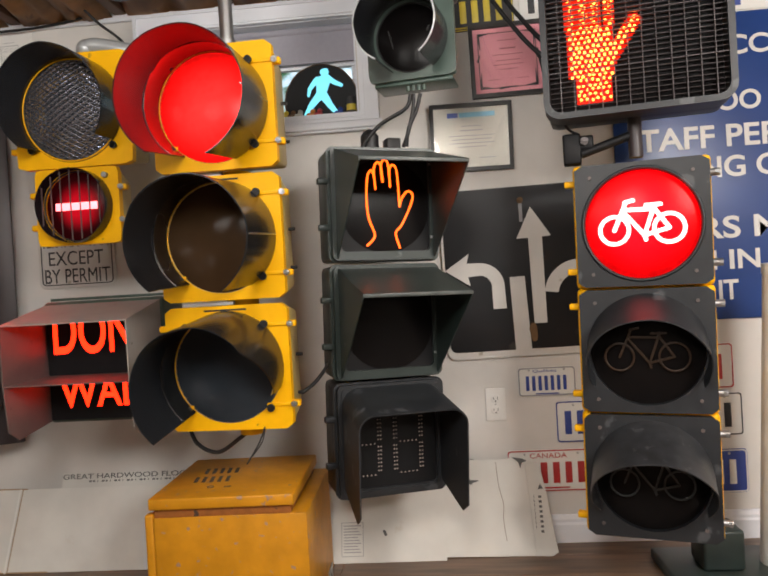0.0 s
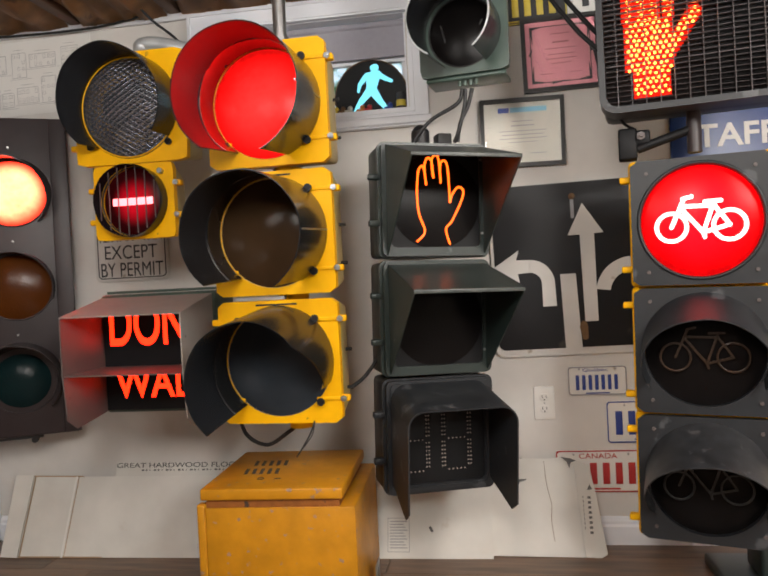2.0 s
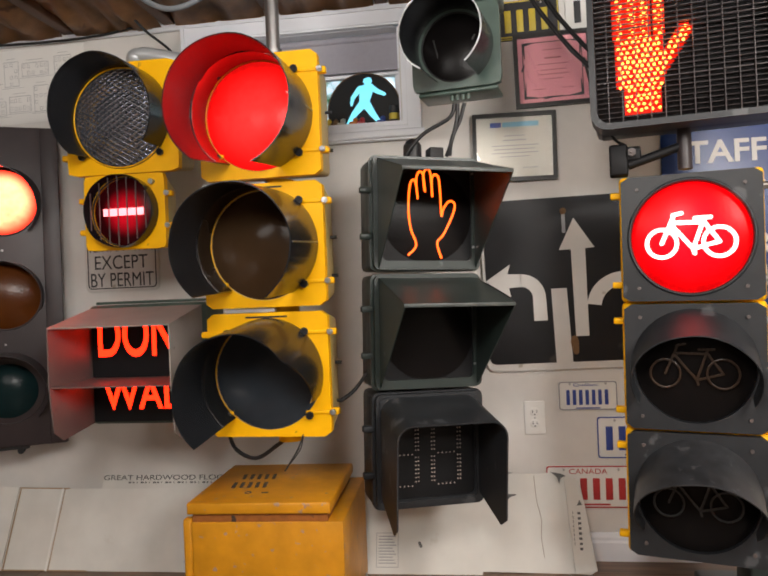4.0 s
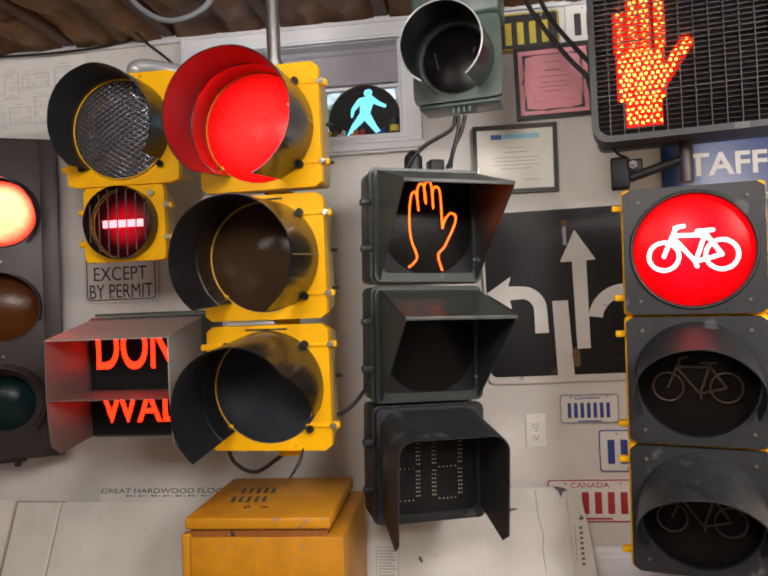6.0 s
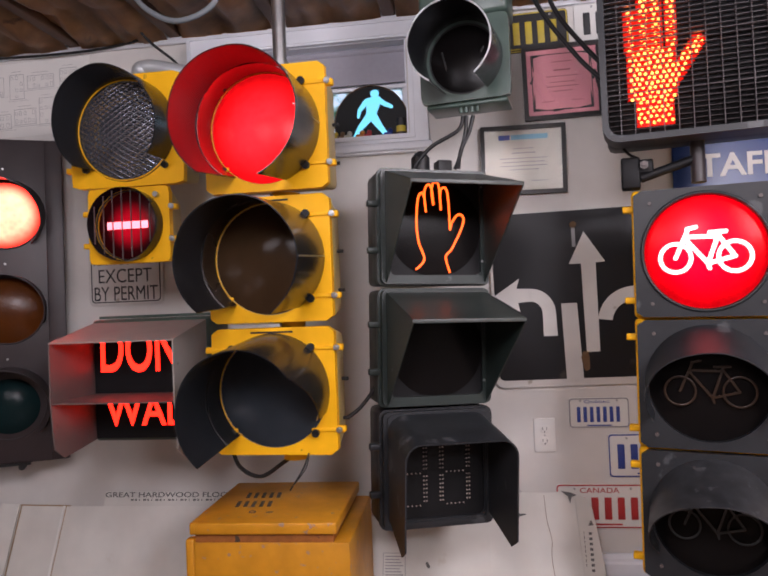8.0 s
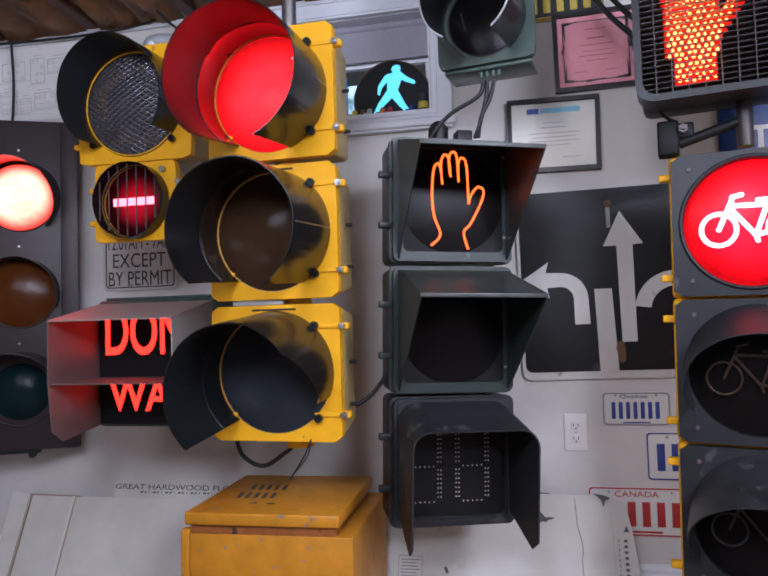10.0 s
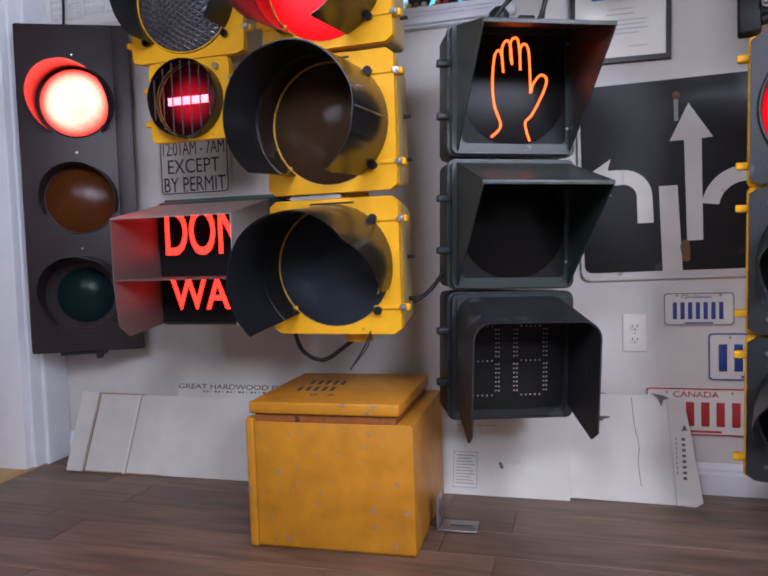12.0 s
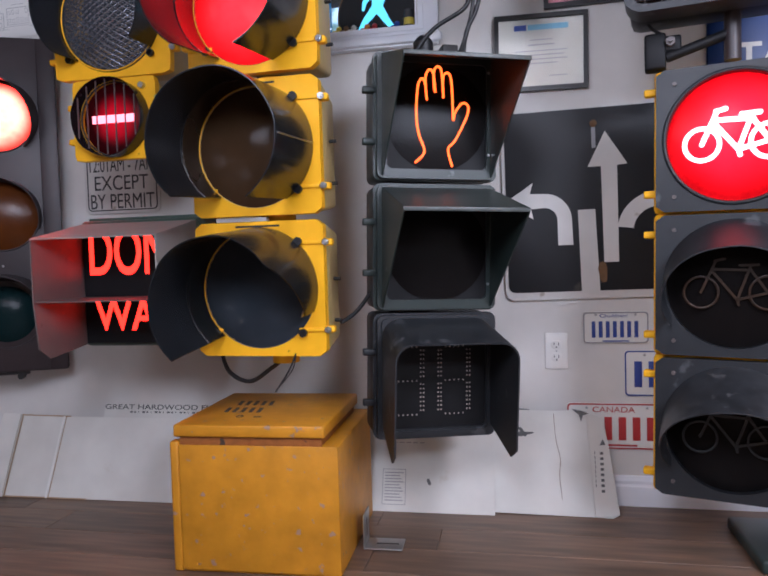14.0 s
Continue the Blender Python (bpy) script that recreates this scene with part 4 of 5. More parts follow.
part("cross_wire", join(rod(0.0013, (-PWD / 2 + 0.017, -0.006, 0.125), (PWD / 2 - 0.017, -0.006, 0.125), 6), rod(0.0013, (-PWD / 2 + 0.017, -0.006, 0.265), (PWD / 2 - 0.017, -0.006, 0.265), 6)), SLAT, led)


def in_palm(x, z, grow=0.0):
    if z < -grow:
        return False
    if z < 0.07:
        return abs(x) < 0.043 + grow
    if z < 0.20:
        return -0.064 - grow < x < 0.054 + grow or thumb(x, z, grow)
    return thumb(x, z, grow) or any(abs(x - c) < 0.011 + grow and z < top + grow for c, top in ((-0.054, 0.31), (-0.020, 0.385), (0.013, 0.40), (0.047, 0.375)))


def thumb(x, z, grow):
    along = min(max(((x - 0.04) * 0.072 + (z - 0.10) * 0.108) / 0.01685, 0), 1)
    return math.hypot(x - 0.04 - 0.072 * along, z - 0.10 - 0.108 * along) < 0.014 + grow


halo, dots = bmesh.new(), bmesh.new()
rnd = random.Random(3)
PALM_X = -0.106
for r_ in range(30):
    for c_ in range(18):
        x, z = -0.08 + 0.0150 * c_ + (0.0075 if r_ % 2 else 0), 0.006 + 0.0132 * r_
        if in_palm(x, z):
            x, z = x + rnd.uniform(-0.0022, 0.0022), z + rnd.uniform(-0.0022, 0.0022)
            bmesh.ops.create_cone(dots, cap_ends=True, segments=8, radius1=0.0042, radius2=0.0028, depth=0.005, matrix=pose(x + PALM_X, 0.054, z + 0.054, 90, 0, 0))
for r_ in range(84):
    for c_ in range(48):
        x, z = -0.09 + 0.005 * c_, -0.008 + 0.005 * r_
        if in_palm(x, z, 0.005):
            bmesh.ops.create_cube(halo, size=1, matrix=Matrix.LocRotScale((x + PALM_X, 0.060, z + 0.054), None, (0.0051, 0.002, 0.0051)))
bmesh.ops.remove_doubles(halo, verts=halo.verts[:], dist=0.0003)
tagged(part("led_dots", dots, LED_DOT, led, "glowing orange light points in the shape of a palm"), kind="stuff")
# Glowing sheet added behind the dots as their red halo.
part("led_halo", halo, LED_HALO, led)
part("mount_post", rod(0.019, (-0.002, 0.12, -0.105), (-0.002, 0.12, 0.012), 16), BROWNBLACK, led, "dark brown steel post")
part("mount_arm", rod(0.013, (-0.150, 0.11, -0.082), (-0.010, 0.12, -0.040), 12), VISOR_IN, led)
clamp = part("mount_clamp", join(block(-0.200, -0.150, 0.095, 0.145, -0.110, -0.022, 0.006), block(-0.165, -0.115, 0.10, 0.14, -0.070, -0.030, 0.006)), VISOR_IN, led)
part("clamp_bolt", join(rod(0.012, (-0.140, 0.096, -0.048), (-0.140, 0.086, -0.048), 6), rod(0.005, (-0.140, 0.088, -0.048), (-0.140, 0.076, -0.048), 8)), GREYDARK, clamp)

# green lamp hung at the top
gre = thing("signal_lamp", pose(0.785, 2.385, 1.538, 0, 0, -10.0), "grey-green single signal lamp with a round visor, unlit", "signal lamp")
gd, gh = signal_section(gre, 0.118, 0.262, 0.240, 0.100, GREEN_LIGHT, GREEN_LIGHT, 0.15, DARKLENS, "dark unlit lens", 0.012)
part("visor", moved(hood(0.112, lambda d: 0.205, -150, 145, 0.0025, 0.10), 0, -0.002, 0.118), VISOR, gd, "round dark visor with a pale edge")
part("visor_edge", moved(hood(0.1125, lambda d: 0.004, -150, 145, 0.0032), 0, -0.205, 0.118 - 0.0205), PIPE, gd)
part("letters", moved(text_bm("WALK", 0.13, 0.055, 0, -0.065, 0.0, 0.0006), 0, -0.004, 0.09), mat("faint_letters", (0.011, 0.010, 0.010), 0.30), gd)
part("bottom_flange", block(-0.118, 0.118, 0.012, 0.12, -0.014, -0.002, 0.004), GREEN_LIGHT, gre)
for x in (-0.02, -0.005, 0.012, 0.028):
    part("cable_gland", rod(0.006, (x, 0.03, -0.030), (x, 0.03, -0.014), 10), GREEN_LIGHT, gre)
part("upper_section", block(-0.13, 0.13, 0.0, 0.14, 0.243, 0.42, 0.012), GREEN_LIGHT, gre)

wires = thing("cable_bundle", pose(0.70, 2.42, 1.40), "black cables running from the lamp to the signal below", "cable")
for pts in ([(0.075, 0, 0.10), (0.06, 0.0, 0.06), (-0.02, 0.01, 0.02), (-0.07, 0.015, -0.03), (-0.075, 0.02, -0.052)],
            [(0.085, 0, 0.10), (0.08, 0.0, 0.05), (0.06, 0.0, -0.02), (0.045, 0.01, -0.052)],
            [(0.105, 0, 0.10), (0.09, 0.0, 0.05), (0.065, 0.0, 0.0), (0.055, 0.01, -0.052)]):
    part("cable", tube(pts, 0.006), RUBBER, wires)

# ---- cabinet on the floor ----
cab = thing("control_cabinet", pose(0.2115, 2.195, 0.0, 0, 0, 2.0), "worn yellow metal control cabinet with a loose lid, on the floor", "cabinet")
CW, CD = 0.446, 0.44
part("body", block(-CW / 2, CW / 2, 0.0, CD, 0.0, 0.335, 0.005), YELLOW_OLD, cab)
part("front_panel", block(-CW / 2 + 0.024, CW / 2 + 0.001, -0.006, -0.001, 0.008, 0.337, 0.002), YELLOW_OLD, cab)
part("corner_post", block(-CW / 2 - 0.004, -CW / 2 + 0.021, -0.004, 0.03, 0.0, 0.345, 0.006), YELLOW_OLD, cab)
lid = part("lid", block(-0.213, 0.191, -0.008, CD - 0.03, 0.358, 0.390, 0.005), YELLOW_OLD, cab, "loose yellow lid with vent slots")
part("gasket", block(-0.200, 0.180, 0.004, CD - 0.04, 0.335, 0.358), RUSTED, cab, "rusty orange rim under the lid")
for y_, x_ in ((0.165, -0.131), (0.255, -0.127)):
    for c_ in range(5):
        part("vent_slot", moved(block(-0.028, 0.028, -0.0056, 0.0056, 0, 0.0015, 0.0006), x_ + 0.0235 * c_, y_, 0.3900, 0, 0, 98), SUBFLOOR, lid)
part("latch_slot", moved(block(-0.010, 0.010, -0.004, 0.004, 0, 0.0012), -0.016, 0.086, 0.3900, 0, 0, 12), SUBFLOOR, lid)
part("latch_ring", moved(torus(0.009, 0.0015, 0, 20, 6), -0.066, 0.088, 0.3905, 90, 0, 0), SUBFLOOR, lid)
part("side_tab", outline_plate([(-0.222, 0.330), (-0.205, 0.330), (-0.205, 0.372), (-0.212, 0.376), (-0.219, 0.364)], 0.10, 0.22), YELLOW_OLD, cab, "bent yellow tab beside the lid")
br = thing("angle_bracket", pose(0.446, 2.415, 0.0, 0, 0, 2.0), "bent zinc-plated steel angle bracket beside the cabinet", "bracket")
part("foot", block(0.004, 0.112, -0.045, 0.03, 0.003, 0.007, 0.001), STEEL, br)
part("upright", block(0.004, 0.008, -0.045, 0.03, 0.007, 0.098, 0.001), STEEL, br)
part("slot", block(0.035, 0.098, -0.012, -0.005, 0.0072, 0.0078), SUBFLOOR, br)
part("slot", block(0.0081, 0.0086, -0.012, -0.005, 0.030, 0.080), SUBFLOOR, br)

# ---- flattened boxes leaning on the wall ----
def leaning(name, x0, x1, y_bottom, y_top, height, label):
    slope = math.degrees(math.atan2(y_top - y_bottom, height))
    ob = thing(name, pose(0, y_bottom, 0.0, -slope, 0, 0), label, "cardboard")
    return ob, math.hypot(height, y_top - y_bottom)


cb, hgt = leaning("flattened_box", -0.98, 0.95, 2.655, 2.765, 0.268, "white coated flattened cardboard box leaning on the wall")
cb.rotation_euler.z = 0.017
cx0 = -0.985
part("sheet", outline_plate([(cx0, 0.004), (-0.76, 0.002), (0.80, 0.001), (0.80, hgt - 0.008), (-0.72, hgt - 0.004), (-0.983, hgt)], 0.0, 0.006), CARD, cb)
part("end_flap", outline_plate([(cx0 - 0.004, 0.002), (cx0 + 0.062, 0.0), (cx0 + 0.071, hgt + 0.002), (-0.986, hgt + 0.004)], -0.012, -0.005), CARD, cb)
part("crease", capsule((-0.753, 0.004), (-0.741, hgt - 0.006), 0.0035, -0.004, 0.001), PAPER, cb)
part("crease_line", capsule((-0.746, 0.004), (-0.734, hgt - 0.006), 0.0013, -0.0015, 0.001), CARD_EDGE, cb)
part("crease", capsule((cx0 + 0.066, 0.004), (cx0 + 0.075, hgt - 0.004), 0.0009, -0.006, -0.001), CARD_EDGE, cb)
part("worn_edge", capsule((-0.98, hgt + 0.001), (-0.72, hgt - 0.003), 0.0022, -0.0022, 0.0068), CARD_EDGE, cb, "worn brown top edge")
part("worn_edge", capsule((-0.98, 0.0035), (-0.60, 0.0030), 0.0022, -0.0022, 0.0068), CARD_EDGE, cb, "worn brown bottom edge")
part("label_print", join(bars([(-0.195, -0.192, 0.13, 0.24), (-0.192, -0.10, 0.237, 0.24), (-0.192, -0.10, 0.13, 0.133)], 0.0), bars([(-0.18, -0.11, 0.225 - 0.012 * k, 0.229 - 0.012 * k) for k in range(8)], 0.0),
     bars([(-0.24, -0.15, 0.045, 0.048), (-0.24, -0.17, 0.036, 0.038)], 0.0)), PALEINK, cb)
part("notice_frame", bars([(0.442, 0.444, 0.022, 0.133), (0.516, 0.518, 0.022, 0.133), (0.442, 0.518, 0.131, 0.133), (0.442, 0.518, 0.022, 0.024)], 0.0), PALEINK, cb)
part("notice_print", bars([(0.450, 0.510 - 0.006 * (k % 3), 0.034 + 0.0095 * k, 0.0375 + 0.0095 * k) for k in range(10)], 0.0), PALEINK, cb)
part("ink_mark", capsule((0.590, 0.100), (0.595, 0.090), 0.005, -0.0006, 0.0), PRINT, cb)
part("small_print", bars([(0.450 + 0.022 * k, 0.466 + 0.022 * k, 0.216, 0.219) for k in range(6)], 0.0), PALEINK, cb)
cb2, h2 = leaning("flattened_box", -0.7, 0.7, 2.72, 2.797, 0.308, "second flattened cardboard box standing behind the first")
cb2.rotation_euler.z = 0.012
part("sheet", outline_plate([(-0.62, 0.004), (0.55, 0.001), (0.55, h2 - 0.015), (-0.60, h2)], 0.0, 0.006), CARD, cb2)
part("print", text_bm("GREAT HARDWOOD FLOORING", 0.56, 0.018, -0.0004, -0.60, h2 - 0.022, 0.0004, 0.01), PRINT, cb2)
part("small_print", bars([(-0.50 + 0.016 * k, -0.489 + 0.016 * k - 0.004 * (k % 3), h2 - 0.034, h2 - 0.028) for k in range(26)]), PRINT, cb2)

cb3, h3 = leaning("flattened_box", 0.4, 1.18, 2.688, 2.79, 0.315, "torn white cardboard box with printed end leaning on the wall")
part("sheet", outline_plate([(0.42, 0.02), (0.80, 0.004), (1.12, 0.001), (1.150, -0.001), (1.172, 0.012), (1.150, 0.20), (1.135, h3 - 0.035), (1.10, h3 - 0.02), (1.07, h3 - 0.03),
      (1.04, h3 - 0.008), (1.0, h3 - 0.012), (0.42, h3 - 0.002)], 0.0, 0.007), CARD, cb3)
part("end_flap", outline_plate([(1.10, 0.004), (1.168, 0.010), (1.146, 0.22), (1.130, h3 - 0.045), (1.085, h3 - 0.03)], -0.010, -0.002), CARD, cb3)
part("crease", capsule((0.80, 0.01), (0.795, h3 - 0.01), 0.0012, -0.0012, 0.001), CARD, cb3)
part("crease", tube([(1.004, -0.0003, 0.05), (0.998, -0.0003, 0.12), (1.002, -0.0003, 0.17), (0.990, -0.0003, 0.23), (0.985, -0.0003, h3 - 0.02)], 0.0009, 6, 6), STAIN, cb3)
part("ink_mark", join(capsule((0.88, 0.245), (0.92, 0.25), 0.008, -0.0006, 0, 0.002), capsule((0.88, 0.262), (0.895, 0.242), 0.005, -0.0006, 0)), PRINT, cb3)
part("torn_notch", outline_plate([(1.040, h3 - 0.006), (1.062, h3 - 0.024), (1.068, h3 - 0.046), (1.074, h3 - 0.026), (1.092, h3 - 0.020), (1.075, h3 - 0.012)], -0.0112, -0.0104), PRINT, cb3, "dark torn notch")
# Shadow of the gap at the top edge, painted as a dark strip.
part("gap_shadow", capsule((0.845, h3 - 0.006), (0.91, h3 - 0.009), 0.0032, -0.0030, 0.0005, 0.001), PRINT, cb3, "dark strip painted as gap shadow along the top edge")
part("side_print", join(bars([(1.120, 1.130, 0.075 + 0.016 * k, 0.083 + 0.016 * k) for k in range(8)], -0.0102), bars([(1.104, 1.106, 0.09 + 0.014 * k, 0.099 + 0.014 * k) for k in range(8)], -0.0102),
     outline_plate([(1.120, 0.215), (1.138, 0.217), (1.130, 0.234)], -0.0106, -0.0102)), PRINT, cb3)

# ---- on the wall ----
sg = thing("lane_sign", pose(0.845, WY - 0.006, 0.655, 0, -0.8, 0), "black lane-use road sign with white arrows, screwed to the wall", "road sign")
SW, SH = 0.74, 0.595
part("border", plate(SW, SH, -0.006, 0.002, 0.028, 0, SW / 2, SH / 2), SIGNWHITE, sg)
part("panel", plate(SW - 0.014, SH - 0.026, -0.008, -0.0062, 0.022, 0, SW / 2 + 0.003, SH / 2 + 0.012), SIGNBLACK, sg, "black sheeting, slightly reflective")


def arc_band(cx, cz, r0, r1, a0, a1, n=14):
    pts = [(cx + r1 * math.cos(radians(a0 + (a1 - a0) * k / n)), cz + r1 * math.sin(radians(a0 + (a1 - a0) * k / n))) for k in range(n + 1)]
    pts += [(cx + r0 * math.cos(radians(a1 + (a0 - a1) * k / n)), cz + r0 * math.sin(radians(a1 + (a0 - a1) * k / n))) for k in range(n + 1)]
    return pts


def sign_piece(name, *outlines):
    part(name, join(*[outline_plate(o, -0.0095, -0.0082) for o in outlines]), SIGNWHITE, sg, "white reflective arrow")


sign_piece("left_arrow", [(0.008, 0.316), (0.095, 0.372), (0.085, 0.338), (0.13, 0.336), (0.13, 0.292), (0.088, 0.290), (0.094, 0.258)], arc_band(0.128, 0.252, 0.040, 0.084, 90, 0),
           [(0.168, 0.252), (0.212, 0.252), (0.214, 0.172), (0.168, 0.172)])
sign_piece("centre_bar", [(0.231, 0.280), (0.283, 0.280), (0.292, 0.016), (0.236, 0.016)])
sign_piece("up_arrow", [(0.318, 0.520), (0.383, 0.415), (0.352, 0.413), (0.350, 0.113), (0.306, 0.113), (0.304, 0.412), (0.264, 0.412)],
           arc_band(0.47, 0.205, 0.075, 0.122, 90, 172), [(0.47, 0.328), (0.60, 0.326), (0.60, 0.280), (0.47, 0.280)])
for x, z in ((0.284, 0.545), (0.30, 0.105)):
    part("bolt", join(rod(0.011, (x, -0.008, z), (x, -0.016, z), 12), rod(0.006, (x, -0.016, z), (x, -0.024, z), 6)), STAIN, sg, "rusty bolt")
part("slot", block(0.278, 0.290, -0.0088, -0.0083, 0.470, 0.535, 0), PALEINK, sg)
part("rust_stain", capsule((0.303, 0.06), (0.300, 0.095), 0.010, -0.0102, -0.0096, 0.014), STAIN, sg)

outl = thing("wall_outlet", pose(0.999, WY - 0.001, 0.4925), "white duplex electrical outlet on the wall", "outlet")
part("cover", plate(0.070, 0.115, -0.006, 0.0, 0.005, 0.002), PLASTIC, outl)
for z in (-0.02, 0.02):
    soc = part("socket", plate(0.033, 0.028, -0.008, -0.006, 0.012, 0.0008, 0, z), PLASTIC, outl)
    part("slots", join(block(-0.008, -0.006, -0.0086, -0.0078, z - 0.002, z + 0.007), block(0.006, 0.008, -0.0086, -0.0078, z - 0.002, z + 0.007), rod(0.0025, (0, -0.0086, z - 0.008), (0, -0.0078, z - 0.008), 8)), INK, soc)
part("screw", rod(0.003, (0, -0.0072, 0), (0, -0.006, 0), 8), STEEL, outl)


def licence_plate(x, z, w, h, ground, ink, border, label, turn=0.0, word="", digits=6, word_h=0.0):
    """A number plate with its lower left corner at x, z; its number is plain bars."""
    ob = thing("license_plate", pose(x, WY - 0.002, z, 0, turn, 0), label, "license plate", "license plates on the wall")
    part("sheet", plate(w, h, -0.003, 0.0, 0.012, 0.001, w / 2, h / 2), ground, ob)
    part("raised_border", moved(frame_ring(w - 0.004, h - 0.004, 0.004, -0.0045, -0.003, 0.011, 0.009), w / 2, 0, h / 2), border, ob)
    top = 0.80 if word or word_h else 0.86
    dw_ = (w - 0.05) / digits
    for k in range(digits):
        part("number_bar", block(0.025 + dw_ * k + 0.12 * dw_, 0.025 + dw_ * (k + 0.66), -0.005, -0.003, h * 0.20, h * (top - 0.10), 0.0015), ink, ob)
    if word:
        part("word", text_bm(word, w * 0.42, h * 0.12, -0.0032, w * 0.26, h * 0.80, 0.0012), ink, ob)
    part("small_print", block(w * 0.3, w * 0.7, -0.0036, -0.003, h * 0.07, h * 0.11), ink, ob)
    for hx in (0.2, 0.8):
        part("screw", rod(0.004, (w * hx, -0.006, h * 0.9), (w * hx, -0.002, h * 0.9), 8), STEEL, ob)
    return ob


licence_plate(1.081, 0.514, 0.200, 0.103, PAPER, BLUE, PALEINK, "small white license plate with blue characters, on the wall", 0, "Québec", 7)
licence_plate(1.205, 0.348, 0.305, 0.146, PAPER, BLUE, BLUE, "white license plate with blue characters and border", 0)
licence_plate(1.028, 0.178, 0.305, 0.148, PAPER, RED, RED, "white license plate with red characters and border", 0, "CANADA", 6)
licence_plate(1.520, 0.515, 0.292, 0.155, PAPER, RED, RED, "white license plate with red characters beside the cycle signal", 0)
licence_plate(1.535, 0.352, 0.300, 0.148, PAPER, INK, INK, "white license plate with black characters beside the cycle signal", 0)
licence_plate(1.540, 0.155, 0.302, 0.150, BLUE, PAPER, PAPER, "dark blue license plate with white characters", 0)
licence_plate(0.840, 1.806, 0.300, 0.138, INK, PLATE_Y, PLATE_Y, "black license plate with yellow characters near the wall top", -1.0)
licence_plate(1.160, 1.822, 0.300, 0.136, PAPER, INK, PAPER, "white license plate with black characters near the wall top", -1.0)


def framed(name, x, z, w, h, paper, label, turn):
    ob = thing(name, pose(x, WY - 0.002, z, 0, turn, 0), label, "picture frame")
    part("frame", moved(frame_ring(w, h, 0.014, -0.018, 0.0, 0.003, 0.002), w / 2, 0, h / 2), FRAMEBLACK, ob)
    part("sheet", block(0.013, w - 0.013, -0.006, -0.003, 0.013, h - 0.013), paper, ob)
    gl = part("pane", block(0.0135, w - 0.0135, -0.010, -0.0085, 0.0135, h - 0.0135), GLASS, ob)
    gl.visible_shadow = False
    return ob


ce = framed("framed_certificate", 0.823, 1.319, 0.287, 0.238, CREAM, "black-framed white certificate with a blue heading", 0.6)
part("heading", block(0.062, 0.100, -0.0068, -0.006, 0.190, 0.207), BLUE, ce, "blue heading shown as a bar")
part("heading", block(0.104, 0.228, -0.0068, -0.006, 0.190, 0.207), mat("light_blue_print", (0.16, 0.38, 0.52), 0.5), ce, "light blue heading shown as a bar")
part("lines", bars([(0.11, 0.18, 0.158, 0.161), (0.105, 0.185, 0.142, 0.146), (0.065, 0.225, 0.124, 0.127), (0.075, 0.215, 0.111, 0.114), (0.065, 0.225, 0.098, 0.101), (0.095, 0.195, 0.085, 0.088), (0.17, 0.225, 0.045, 0.048)], -0.006), PALEINK, ce)
pk = framed("framed_certificate", 0.980, 1.568, 0.262, 0.255, PINK, "black-framed pink certificate with an ornamental border", -0.8)
part("ornament", join(bars([(0.03, 0.033, 0.035, 0.22), (0.229, 0.232, 0.035, 0.22), (0.03, 0.232, 0.222, 0.225), (0.03, 0.232, 0.030, 0.033)], -0.006),
     *[capsule((x, z), (x + dx, z + dz), 0.0045, -0.0066, -0.006, 0.001) for x, z, dx, dz in ((0.034, 0.218, 0.04, 0.006), (0.034, 0.218, 0.004, -0.05), (0.228, 0.218, -0.04, 0.006), (0.228, 0.218, -0.004, -0.05),
       (0.034, 0.037, 0.04, -0.004), (0.034, 0.037, 0.004, 0.05), (0.228, 0.037, -0.04, -0.004), (0.228, 0.037, -0.004, 0.05), (0.028, 0.13, 0.008, 0.02), (0.235, 0.13, -0.008, 0.02), (0.10, 0.03, 0.06, 0.004))]), INK, pk)
part("lines", bars([(0.10, 0.165, 0.195, 0.1975), (0.105, 0.16, 0.165, 0.170), (0.08, 0.185, 0.145, 0.1475), (0.09, 0.175, 0.125, 0.1275), (0.08, 0.185, 0.110, 0.1125), (0.10, 0.165, 0.094, 0.0965), (0.06, 0.10, 0.06, 0.062), (0.16, 0.20, 0.06, 0.062)], -0.006), mat("dark_pink_ink", (0.25, 0.08, 0.10), 0.7), pk)

# large blue notice
bl = thing("notice_board", pose(1.455, WY - 0.002, 0.752), "large blue notice board with white capital letters", "sign")
part("panel", plate(1.30, 1.04, -0.010, 0.0, 0.02, 0.002, 0.65, 0.52), SIGNBLUE, bl)
for body, x, z, w, h in (("CC", 1.845, 1.648, 0.135, 0.066), ("OO", 1.80, 1.461, 0.145, 0.066), ("TAFF PER", 1.535, 1.338, 0.475, 0.076), ("NG O", 1.735, 1.235, 0.265, 0.073),
                         ("RS M", 1.725, 1.027, 0.265, 0.076), ("N IN", 1.700, 0.922, 0.215, 0.066), ("IT", 1.775, 0.818, 0.065, 0.068)):
    letter_parts("letter", text_bm(body, w, h, -0.0108, x - 1.455, z - 0.752, 0.0008, 0.02), SIGNWHITE, bl, "white capital letter")
st = thing("sticker", pose(1.80, WY - 0.002, 1.80), "small blue and white sticker above the notice", "sticker")
part("sheet", block(0, 0.22, -0.002, 0, 0, 0.10), PAPER, st)
part("print", block(0.02, 0.10, -0.003, -0.002, 0.015, 0.075), BLUE, st)

roll = thing("paper_roll", pose(1.80, 2.52, 0.0, 3, 2.0, 0), "tall off-white cardboard roll standing by the wall", "roll")
